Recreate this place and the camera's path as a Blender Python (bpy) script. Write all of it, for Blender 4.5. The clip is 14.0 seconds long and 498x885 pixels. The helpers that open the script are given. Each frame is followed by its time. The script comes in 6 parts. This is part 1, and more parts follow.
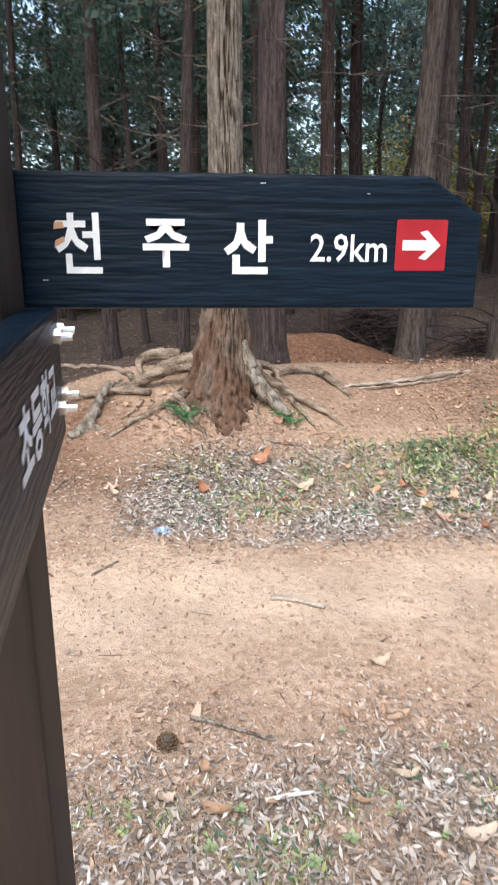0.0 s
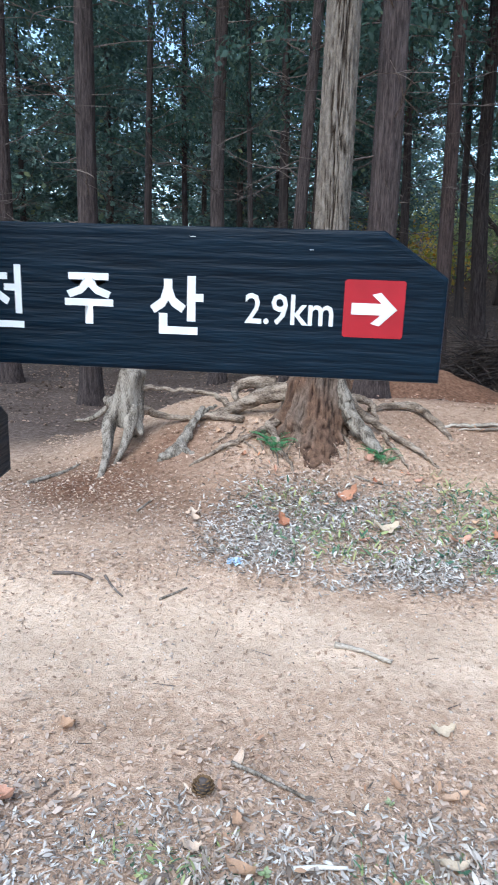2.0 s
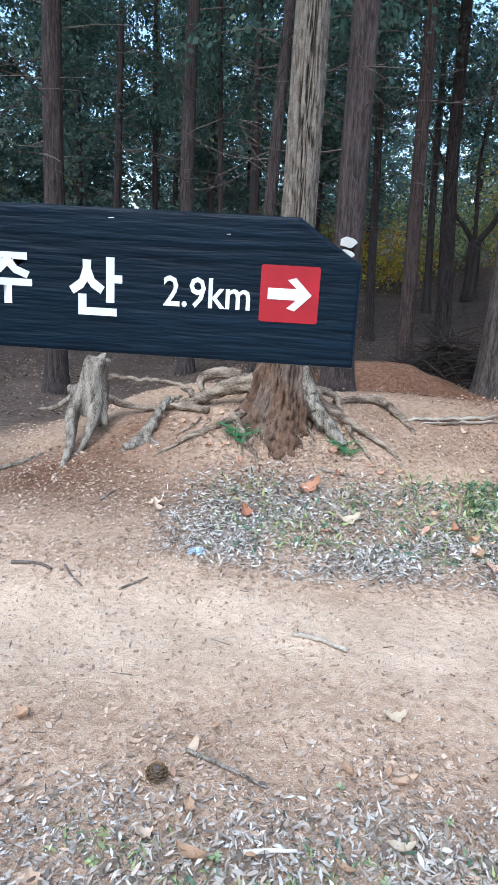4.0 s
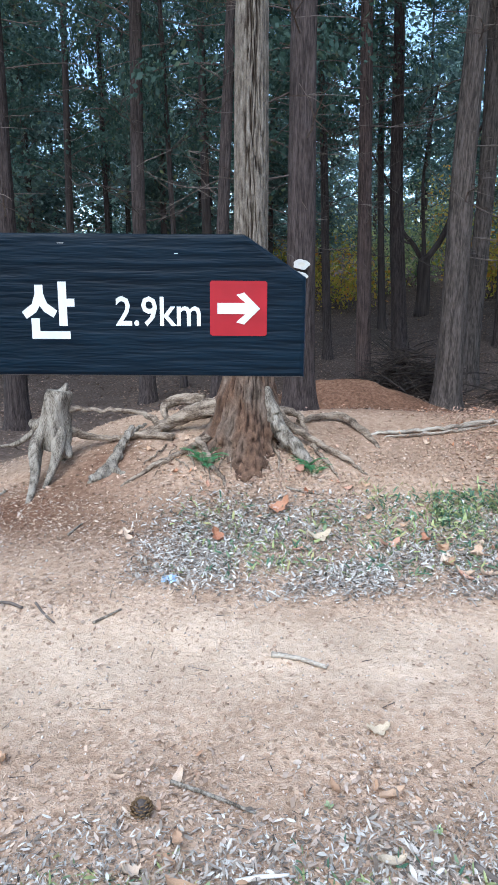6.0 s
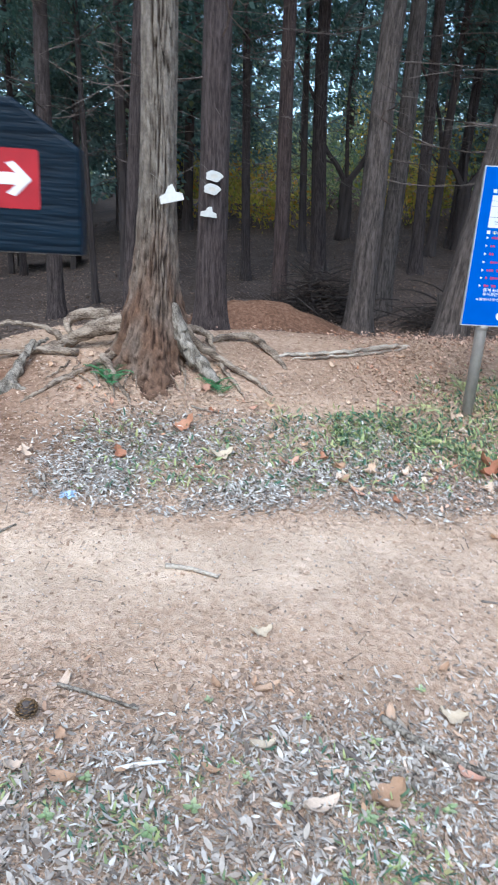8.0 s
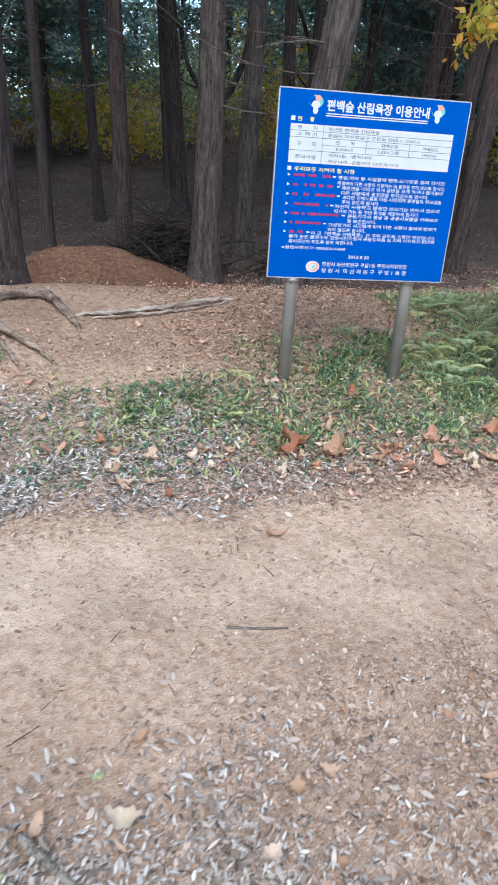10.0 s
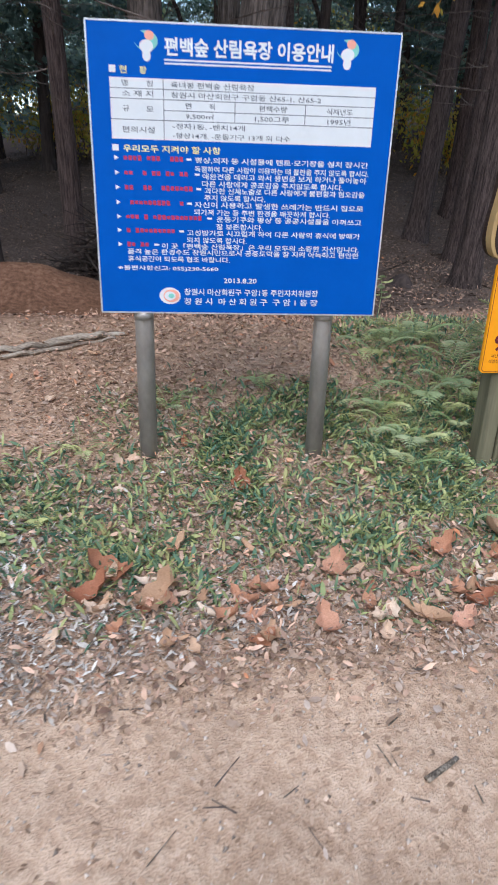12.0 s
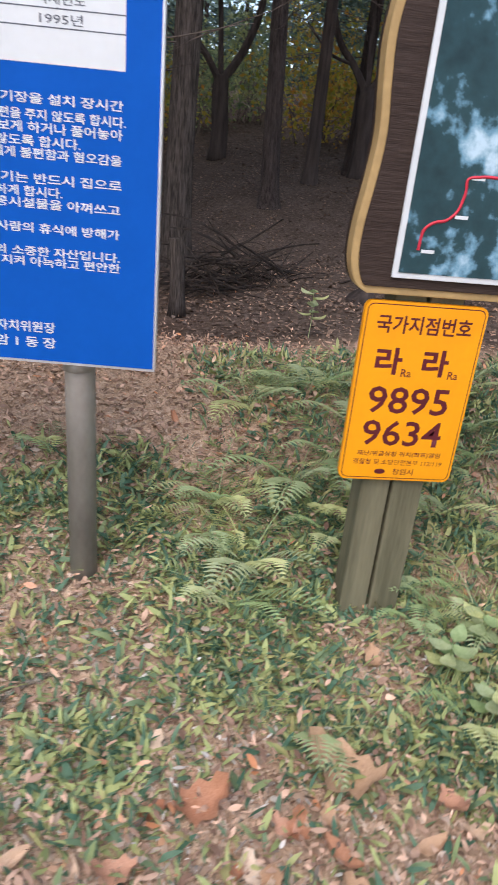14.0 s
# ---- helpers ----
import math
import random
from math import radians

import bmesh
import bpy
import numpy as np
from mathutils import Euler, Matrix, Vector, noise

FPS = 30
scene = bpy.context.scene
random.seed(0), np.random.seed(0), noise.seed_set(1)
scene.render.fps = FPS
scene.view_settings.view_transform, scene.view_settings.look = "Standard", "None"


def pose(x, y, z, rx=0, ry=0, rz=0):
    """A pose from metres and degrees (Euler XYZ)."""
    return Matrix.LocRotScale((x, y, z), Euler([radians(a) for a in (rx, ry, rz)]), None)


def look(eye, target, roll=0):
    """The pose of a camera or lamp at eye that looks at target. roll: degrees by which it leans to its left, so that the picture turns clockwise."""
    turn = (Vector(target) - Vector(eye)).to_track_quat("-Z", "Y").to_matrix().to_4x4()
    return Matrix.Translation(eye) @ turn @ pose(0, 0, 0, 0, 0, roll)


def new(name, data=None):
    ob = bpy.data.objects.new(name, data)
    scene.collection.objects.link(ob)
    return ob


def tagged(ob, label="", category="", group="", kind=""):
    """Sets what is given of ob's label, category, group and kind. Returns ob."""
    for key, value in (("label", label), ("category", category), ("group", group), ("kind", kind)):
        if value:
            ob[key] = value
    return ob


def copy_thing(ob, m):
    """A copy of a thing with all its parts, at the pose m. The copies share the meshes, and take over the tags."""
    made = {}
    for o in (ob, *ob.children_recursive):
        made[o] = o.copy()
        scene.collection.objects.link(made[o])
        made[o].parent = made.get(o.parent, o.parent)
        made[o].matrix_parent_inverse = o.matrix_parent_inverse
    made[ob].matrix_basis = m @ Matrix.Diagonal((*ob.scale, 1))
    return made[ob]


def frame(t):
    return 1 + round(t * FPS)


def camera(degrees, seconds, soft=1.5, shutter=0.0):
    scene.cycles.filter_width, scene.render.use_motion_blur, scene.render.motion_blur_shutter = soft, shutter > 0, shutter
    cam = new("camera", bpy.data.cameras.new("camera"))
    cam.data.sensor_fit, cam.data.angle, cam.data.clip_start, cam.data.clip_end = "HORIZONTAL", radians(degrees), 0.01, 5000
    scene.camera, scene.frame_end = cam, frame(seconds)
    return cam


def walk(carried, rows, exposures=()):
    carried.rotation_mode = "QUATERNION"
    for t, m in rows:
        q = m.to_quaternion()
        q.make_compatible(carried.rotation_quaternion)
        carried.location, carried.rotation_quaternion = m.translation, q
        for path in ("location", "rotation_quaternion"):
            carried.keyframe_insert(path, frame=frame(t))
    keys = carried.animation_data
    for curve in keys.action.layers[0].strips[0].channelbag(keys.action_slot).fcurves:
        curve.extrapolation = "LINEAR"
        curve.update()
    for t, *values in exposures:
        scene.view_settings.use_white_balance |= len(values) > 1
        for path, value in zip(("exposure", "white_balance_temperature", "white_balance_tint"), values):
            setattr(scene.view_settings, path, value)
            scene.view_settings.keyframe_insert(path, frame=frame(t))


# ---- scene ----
cam = camera(42.3, 14.0, soft=1.1, shutter=0.3)
PATH = [
    (0, (0.045, -0.137, 1.627), (0.192, 1.781, 1.078), 0.3),
    (0.5, (0.121, -0.081, 1.644), (0.115, 1.863, 1.173), 0.4),
    (1, (0.175, -0.063, 1.653), (0.021, 1.872, 1.174), 2.2),
    (1.5, (0.187, -0.068, 1.656), (-0.074, 1.86, 1.19), 2.6),
    (2, (0.201, -0.063, 1.655), (0.008, 1.869, 1.177), 2.0),
    (2.2, (0.208, -0.059, 1.653), (0.051, 1.873, 1.16), 2.2),
    (4.3, (0.247, -0.071, 1.65), (0.164, 1.864, 1.151), 3.6),
    (4.5, (0.248, -0.072, 1.649), (0.195, 1.864, 1.15), 3.2),
    (5, (0.248, -0.072, 1.649), (0.203, 1.868, 1.166), 2.0),
    (5.5, (0.252, -0.081, 1.644), (0.264, 1.87, 1.207), 1.5),
    (6, (0.252, -0.083, 1.643), (0.251, 1.872, 1.222), 0.4),
    (6.5, (0.244, -0.083, 1.646), (0.259, 1.87, 1.214), 1.4),
    (7, (0.241, -0.075, 1.644), (0.275, 1.87, 1.178), 2.3),
    (7.5, (0.289, -0.079, 1.637), (0.482, 1.839, 1.102), 4.1),
    (8, (0.37, -0.106, 1.616), (0.614, 1.772, 0.975), 3.4),
    (8.2, (0.427, -0.09, 1.605), (0.7, 1.777, 0.944), 2.2),
    (8.5, (0.527, 0.005, 1.602), (0.981, 1.85, 0.979), 5.1),
    (8.7, (0.582, 0.042, 1.62), (1.162, 1.85, 0.99), 6.0),
    (10.8, (1.982, 0.884, 1.67), (2.422, 2.648, 0.836), 2.3),
    (11, (2.141, 1.036, 1.657), (2.688, 2.813, 0.921), 5.7),
    (11.2, (2.236, 1.149, 1.683), (2.794, 2.892, 0.876), 4.7),
    (11.5, (2.389, 1.31, 1.624), (2.839, 3.142, 0.962), 3.0),
    (12, (2.681, 1.622, 1.603), (2.987, 3.434, 0.815), 1.8),
    (12.4, (2.875, 1.899, 1.62), (3.274, 3.673, 0.788), 2.3),
    (12.5, (2.937, 1.946, 1.569), (3.288, 3.743, 0.765), 1.9),
    (13, (3.195, 2.189, 1.573), (3.321, 4.028, 0.797), 4.1),
    (13.5, (3.466, 2.511, 1.582), (3.74, 4.331, 0.8), 4.3),
    (13.6, (3.485, 2.577, 1.588), (3.815, 4.366, 0.757), 4.1),
    (14, (3.763, 2.742, 1.549), (3.99, 4.554, 0.733), 5.6),
]
walk(cam, [(t, look(e, a, r)) for t, e, a, r in PATH], exposures=[(0.0, 1.42, 7150, 10), (0.5, 1.4, 6500, 8), (1.0, 1.4, 5950, 4), (8.0, 1.38, 5850, 3), (8.7, 1.36, 5950, 4), (10.8, 1.02, 6200, 7), (12.5, 0.9, 6450, 10), (13.2, 0.84, 6700, 12), (13.5, 0.86, 7000, 14), (14.0, 1.08, 7000, 14)])

# ------------------------------------------------------------------ light
world = bpy.data.worlds.new("world")
scene.world = world
world.use_nodes = True
wn = world.node_tree.nodes
sky = wn.new("ShaderNodeTexSky")
sky.sky_type, sky.sun_disc = "NISHITA", False
sky.sun_elevation, sky.sun_rotation = radians(52), radians(200)
sky.air_density, sky.dust_density = 1.0, 1.0
wn["Background"].inputs["Strength"].default_value = 0.15
world.node_tree.links.new(sky.outputs[0], wn["Background"].inputs["Color"])

sun_data = bpy.data.lights.new("sun", "SUN")
sun_data.energy, sun_data.angle, sun_data.color = 1.5, radians(60), (1.0, 0.97, 0.93)
sun = new("sun", sun_data)
sun.matrix_world = look((-2.2, -5.2, 8.0), (0, 0, 0))


# ------------------------------------------------------------------ materials
def ramp(nt, stops):
    node = nt.nodes.new("ShaderNodeValToRGB")
    el = node.color_ramp.elements
    while len(el) < len(stops):
        el.new(0.5)
    for e, (p, c) in zip(el, stops):
        e.position, e.color = p, (*c, 1)
    return node


def material(name, stops, scale=6.0, rough=0.85, metal=0.0, stretch=(1, 1, 1), bump=0.3, fine=60.0, depth=0.01,
             spread=0.35, island=None, obj_random=None, translucent=0.0, spec=0.3):
    """Two scales of noise drive colour and relief; island/obj_random mix a second ramp piece by piece."""
    m = bpy.data.materials.new(name)
    m.use_nodes = True
    nt = m.node_tree
    N, L = nt.nodes, nt.links
    b = N["Principled BSDF"]
    co = N.new("ShaderNodeTexCoord")
    mp = N.new("ShaderNodeMapping")
    mp.inputs["Scale"].default_value = stretch
    L.new(co.outputs["Object"], mp.inputs["Vector"])
    n1 = N.new("ShaderNodeTexNoise")
    n1.inputs["Scale"].default_value, n1.inputs["Detail"].default_value = scale, 6
    n2 = N.new("ShaderNodeTexNoise")
    n2.inputs["Scale"].default_value, n2.inputs["Detail"].default_value = fine, 4
    for n in (n1, n2):
        L.new(mp.outputs[0], n.inputs["Vector"])
    mix = N.new("ShaderNodeMath")
    mix.operation = "MULTIPLY_ADD"
    L.new(n2.outputs["Fac"], mix.inputs[0])
    mix.inputs[1].default_value = spread
    L.new(n1.outputs["Fac"], mix.inputs[2])
    sub = N.new("ShaderNodeMath")
    sub.operation = "SUBTRACT"
    L.new(mix.outputs[0], sub.inputs[0])
    sub.inputs[1].default_value = spread / 2
    r = ramp(nt, stops)
    L.new(sub.outputs[0], r.inputs[0])
    colour = r.outputs[0]
    if island or obj_random:
        if island:
            src = N.new("ShaderNodeNewGeometry").outputs["Random Per Island"]
        else:
            src = N.new("ShaderNodeObjectInfo").outputs["Random"]
        r2 = ramp(nt, island or obj_random)
        L.new(src, r2.inputs[0])
        mc = N.new("ShaderNodeMix")
        mc.data_type, mc.blend_type = "RGBA", "MULTIPLY"
        mc.inputs[0].default_value = 1.0
        L.new(r2.outputs[0], mc.inputs[6])
        L.new(r.outputs[0], mc.inputs[7])
        colour = mc.outputs[2]
    L.new(colour, b.inputs["Base Color"])
    b.inputs["Roughness"].default_value, b.inputs["Metallic"].default_value = rough, metal
    b.inputs["Specular IOR Level"].default_value = spec
    if bump:
        bp = N.new("ShaderNodeBump")
        bp.inputs["Strength"].default_value, bp.inputs["Distance"].default_value = bump, depth
        L.new(mix.outputs[0], bp.inputs["Height"])
        L.new(bp.outputs[0], b.inputs["Normal"])
    if translucent:
        tr = N.new("ShaderNodeBsdfTranslucent")
        L.new(colour, tr.inputs["Color"])
        ms = N.new("ShaderNodeMixShader")
        ms.inputs[0].default_value = translucent
        L.new(b.outputs[0], ms.inputs[1])
        L.new(tr.outputs[0], ms.inputs[2])
        L.new(ms.outputs[0], N["Material Output"].inputs["Surface"])
    return m


def plain(name, colour, rough=0.5, metal=0.0, vary=0.12, scale=9.0, bump=0.05, spec=0.3):
    lo = tuple(c * (1 - vary) for c in colour)
    hi = tuple(min(1, c * (1 + vary)) for c in colour)
    return material(name, [(0.3, lo), (0.7, hi)], scale=scale, rough=rough, metal=metal, bump=bump, depth=0.002, spec=spec)


W1 = (1.0, 1.0, 1.0)
M_CYPRESS = material("cypress_bark", [(0.28, (0.022, 0.016, 0.015)), (0.48, (0.060, 0.045, 0.043)), (0.72, (0.112, 0.088, 0.084))],
                     scale=10, stretch=(5.0, 5.0, 0.42), bump=1.0, fine=34, depth=0.02, spread=0.9,
                     obj_random=[(0.0, (0.7, 0.66, 0.66)), (0.5, W1), (1.0, (1.1, 0.95, 0.9))])
M_FARBARK = material("far_bark", [(0.3, (0.030, 0.023, 0.022)), (0.7, (0.085, 0.065, 0.061))],
                     scale=9, stretch=(2, 2, 0.25), bump=0.8, fine=30, depth=0.02)
M_GREYTRUNK = material("grey_bark", [(0.28, (0.030, 0.024, 0.021)), (0.48, (0.076, 0.060, 0.054)), (0.70, (0.135, 0.110, 0.099))],
                       scale=9, stretch=(4.6, 4.6, 0.42), bump=1.0, fine=30, depth=0.022, spread=0.9)
M_TWIG = material("dead_twig", [(0.3, (0.075, 0.060, 0.055)), (0.7, (0.20, 0.175, 0.16))], scale=20, rough=0.9,
                  obj_random=[(0.0, (0.6, 0.55, 0.55)), (1.0, (1.15, 1.1, 1.05))])
M_ROOT = material("weathered_root", [(0.30, (0.075, 0.052, 0.039)), (0.46, (0.20, 0.15, 0.113)), (0.66, (0.38, 0.305, 0.24))],
                  scale=12, stretch=(0.6, 1.2, 1.8), bump=1.0, fine=90, depth=0.014, spread=0.8)
M_STUMP = material("grey_driftwood", [(0.32, (0.085, 0.069, 0.055)), (0.46, (0.215, 0.18, 0.146)), (0.66, (0.39, 0.342, 0.29))],
                   scale=8, stretch=(2.4, 2.4, 0.6), bump=1.0, fine=70, depth=0.014, spread=0.9)
M_PALEROOT = material("bleached_root", [(0.30, (0.16, 0.125, 0.10)), (0.46, (0.33, 0.275, 0.225)), (0.66, (0.50, 0.44, 0.375))],
                       scale=10, stretch=(0.6, 1.2, 1.8), bump=1.0, fine=90, depth=0.010, spread=0.7)
M_NEEDLE = material("conifer_spray", [(0.2, (0.050, 0.086, 0.080)), (0.8, (0.102, 0.148, 0.132))], scale=3, bump=0, translucent=0.35,
                    island=[(0.0, (0.55, 0.75, 0.6)), (0.5, (0.9, 1.0, 0.95)), (0.85, (1.2, 1.3, 1.2)), (1.0, (1.5, 1.2, 0.7))])
# paler and bluer than the near sprays: distance haze mixed into the leaf colour
M_HAZEFOLIAGE = material("haze_pale_foliage", [(0.2, (0.10, 0.160, 0.150)), (0.8, (0.19, 0.26, 0.237))], scale=2, bump=0, translucent=0.4,
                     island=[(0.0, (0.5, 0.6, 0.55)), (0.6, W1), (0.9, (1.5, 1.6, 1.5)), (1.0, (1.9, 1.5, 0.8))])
M_YELLOW = material("autumn_foliage", [(0.2, (0.48, 0.36, 0.08)), (0.8, (0.68, 0.50, 0.13))], scale=3, bump=0, translucent=0.45,
                    island=[(0.0, (0.5, 0.75, 0.5)), (0.45, (0.9, 1.0, 0.7)), (0.75, W1), (1.0, (1.15, 0.65, 0.35))])
M_PALEGREEN = material("pale_shrub_leaf", [(0.2, (0.26, 0.34, 0.18)), (0.8, (0.42, 0.48, 0.28))], scale=3, bump=0, translucent=0.45,
                       island=[(0.0, (0.4, 0.55, 0.45)), (0.5, W1), (1.0, (1.4, 1.25, 0.9))])
M_GRASS = material("ground_grass", [(0.2, (0.115, 0.19, 0.125)), (0.8, (0.205, 0.285, 0.195))], scale=8, bump=0, translucent=0.3, rough=0.55,
                   island=[(0.0, (0.45, 0.7, 0.7)), (0.3, (0.85, 1.0, 0.95)), (0.48, (1.25, 1.2, 1.0)), (0.62, (2.2, 1.75, 1.1)), (0.80, (3.1, 2.35, 1.6)), (1.0, (2.7, 1.65, 1.15))])
M_FERN = material("fern_green", [(0.2, (0.30, 0.38, 0.21)), (0.8, (0.49, 0.54, 0.35))], scale=9, bump=0, translucent=0.3, rough=0.6,
                  obj_random=[(0.0, (0.75, 0.9, 0.7)), (0.6, W1), (1.0, (1.5, 1.35, 1.0))])
M_MOSSFERN = material("dark_fern", [(0.2, (0.05, 0.17, 0.07)), (0.8, (0.10, 0.26, 0.11))], scale=9, bump=0, translucent=0.3, rough=0.6)
M_LITTER = material("dry_litter", [(0.25, (0.41, 0.325, 0.27)), (0.75, (0.57, 0.475, 0.405))], scale=30, bump=0.1, rough=0.9, spec=0.12,
                    island=[(0.0, (0.5, 0.42, 0.36)), (0.22, (0.66, 0.57, 0.50)), (0.5, (0.80, 0.73, 0.68)), (0.75, (0.96, 0.92, 0.90)), (0.94, (1.12, 1.11, 1.12)), (1.0, (0.9, 0.6, 0.42))])
M_MULCH = material("fine_mulch", [(0.25, (0.42, 0.31, 0.235)), (0.75, (0.58, 0.455, 0.365))], scale=30, bump=0, rough=0.85,
                   island=[(0.0, (0.42, 0.355, 0.31)), (0.3, (0.72, 0.64, 0.58)), (0.6, (0.95, 0.88, 0.83)), (0.85, (1.12, 1.08, 1.05)), (1.0, (1.25, 1.25, 1.27))])
M_GREYLITTER = material("silver_grey_litter", [(0.25, (0.48, 0.46, 0.43)), (0.75, (0.68, 0.66, 0.63))], scale=30, bump=0.1, rough=0.9, spec=0.1,
                        island=[(0.0, (0.13, 0.11, 0.10)), (0.3, (0.48, 0.42, 0.38)), (0.6, (0.85, 0.81, 0.78)), (0.88, (1.08, 1.06, 1.05)), (1.0, (1.3, 1.3, 1.32))])
M_BROWNLEAF = material("brown_leaf_litter", [(0.25, (0.36, 0.235, 0.175)), (0.75, (0.57, 0.405, 0.32))], scale=20, bump=0.1, rough=0.75,
                       island=[(0.0, (0.35, 0.3, 0.28)), (0.35, (0.75, 0.7, 0.68)), (0.7, (1.1, 1.05, 1.0)), (0.9, (1.5, 1.45, 1.4)), (1.0, (1.15, 0.7, 0.45))])
M_DRYLEAF = material("dry_grey_leaf", [(0.25, (0.45, 0.415, 0.38)), (0.75, (0.66, 0.625, 0.585))], scale=24, bump=0.15, rough=0.85, spec=0.12,
                     island=[(0.0, (0.22, 0.18, 0.16)), (0.3, (0.6, 0.52, 0.46)), (0.6, (0.85, 0.78, 0.73)), (0.9, (1.12, 1.11, 1.11)), (1.0, (1.0, 0.66, 0.45))])
# brown litter toned down so its colour holds the shade under the trees
M_SHADELEAF = material("shade_dark_leaf_litter", [(0.25, (0.13, 0.092, 0.075)), (0.75, (0.27, 0.20, 0.165))], scale=20, bump=0.1, rough=0.8,
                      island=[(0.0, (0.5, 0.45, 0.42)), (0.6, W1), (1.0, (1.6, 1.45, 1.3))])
M_BIGLEAF = material("fallen_leaf", [(0.25, (0.46, 0.30, 0.20)), (0.75, (0.60, 0.42, 0.30))], scale=30, bump=0.2, rough=0.7, translucent=0.1,
                     obj_random=[(0.0, (0.75, 0.68, 0.62)), (0.35, (1.0, 0.95, 0.9)), (0.65, (1.15, 1.25, 1.35)), (1.0, (1.35, 1.6, 1.85))])
M_ORANGE = material("orange_oak_leaf", [(0.25, (0.40, 0.19, 0.11)), (0.75, (0.58, 0.31, 0.20))], scale=30, bump=0.2, rough=0.65, translucent=0.12,
                    obj_random=[(0.0, (0.7, 0.55, 0.5)), (0.5, W1), (1.0, (1.2, 1.35, 1.6))])
M_GRAVEL = material("grit", [(0.25, (0.45, 0.39, 0.35)), (0.75, (0.64, 0.58, 0.53))], scale=40, bump=0.1,
                    island=[(0.0, (0.4, 0.36, 0.34)), (0.5, (0.95, 0.9, 0.86)), (1.0, (1.3, 1.28, 1.25))])
M_PALELEAF = material("cream_leaf", [(0.25, (0.50, 0.39, 0.28)), (0.75, (0.68, 0.57, 0.44))], scale=30, bump=0.2, rough=0.7, translucent=0.1)
M_BONEWOOD = material("bone_white_wood", [(0.3, (0.66, 0.62, 0.56)), (0.7, (0.84, 0.81, 0.76))], scale=30, stretch=(1, 1, 1), bump=0.4, fine=90, depth=0.004)
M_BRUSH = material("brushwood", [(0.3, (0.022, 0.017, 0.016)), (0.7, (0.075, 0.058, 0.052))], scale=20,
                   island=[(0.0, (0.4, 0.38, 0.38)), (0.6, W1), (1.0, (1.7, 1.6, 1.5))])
M_STEEL = material("galvanised_post", [(0.3, (0.27, 0.25, 0.235)), (0.7, (0.40, 0.38, 0.36))], scale=6, rough=0.42, metal=0.35,
                   stretch=(1, 1, 0.5), bump=0.05, depth=0.002)
M_BOLT = plain("bolt_steel", (0.75, 0.76, 0.78), rough=0.25, metal=1.0)
M_BLUE = plain("blue_panel", (0.0005, 0.084, 0.42), rough=0.45, vary=0.05, spec=0.06)
M_ALU = plain("aluminium_edge", (0.62, 0.65, 0.70), rough=0.4, metal=0.7)
M_WHITE = plain("white_print", (0.62, 0.66, 0.70), rough=0.5, vary=0.04)
M_SIGNWHITE = plain("white_sign_paint", (0.72, 0.75, 0.78), rough=0.55, vary=0.07, scale=60)
M_INK = plain("dark_print", (0.06, 0.07, 0.10), rough=0.5)
M_YPRINT = plain("pale_yellow_print", (0.78, 0.74, 0.30), rough=0.5)
M_REDPRINT = plain("red_print", (0.38, 0.03, 0.085), rough=0.5, vary=0.25, scale=120)
M_TEAL = plain("teal_print", (0.20, 0.55, 0.50), rough=0.5)
M_PINK = plain("coral_print", (0.75, 0.35, 0.28), rough=0.5)
M_REDSIGN = plain("red_sign_paint", (0.36, 0.012, 0.022), rough=0.45, vary=0.1, scale=40)
M_PEACH = plain("flaked_letter_paint", (0.50, 0.30, 0.18), rough=0.6)
M_ORANGEPLATE = plain("orange_plate", (0.85, 0.33, 0.008), rough=0.4, vary=0.05)
M_MAROON = plain("maroon_print", (0.10, 0.012, 0.02), rough=0.5)
M_PLATEPOST = material("green_grey_post", [(0.3, (0.10, 0.095, 0.06)), (0.7, (0.19, 0.175, 0.115))], scale=8, stretch=(2, 2, 0.2), bump=0.4, fine=60, depth=0.004)
M_BROWNPOST = material("brown_sign_post", [(0.3, (0.018, 0.012, 0.010)), (0.7, (0.038, 0.027, 0.023))], scale=6, stretch=(3, 3, 0.3), bump=0.3, fine=60, depth=0.003, rough=0.6)
M_PLAQUE = plain("white_plaque", (0.62, 0.61, 0.58), rough=0.6, vary=0.06, scale=40)
M_PEG = plain("wire", (0.25, 0.23, 0.2), rough=0.5, metal=0.6)


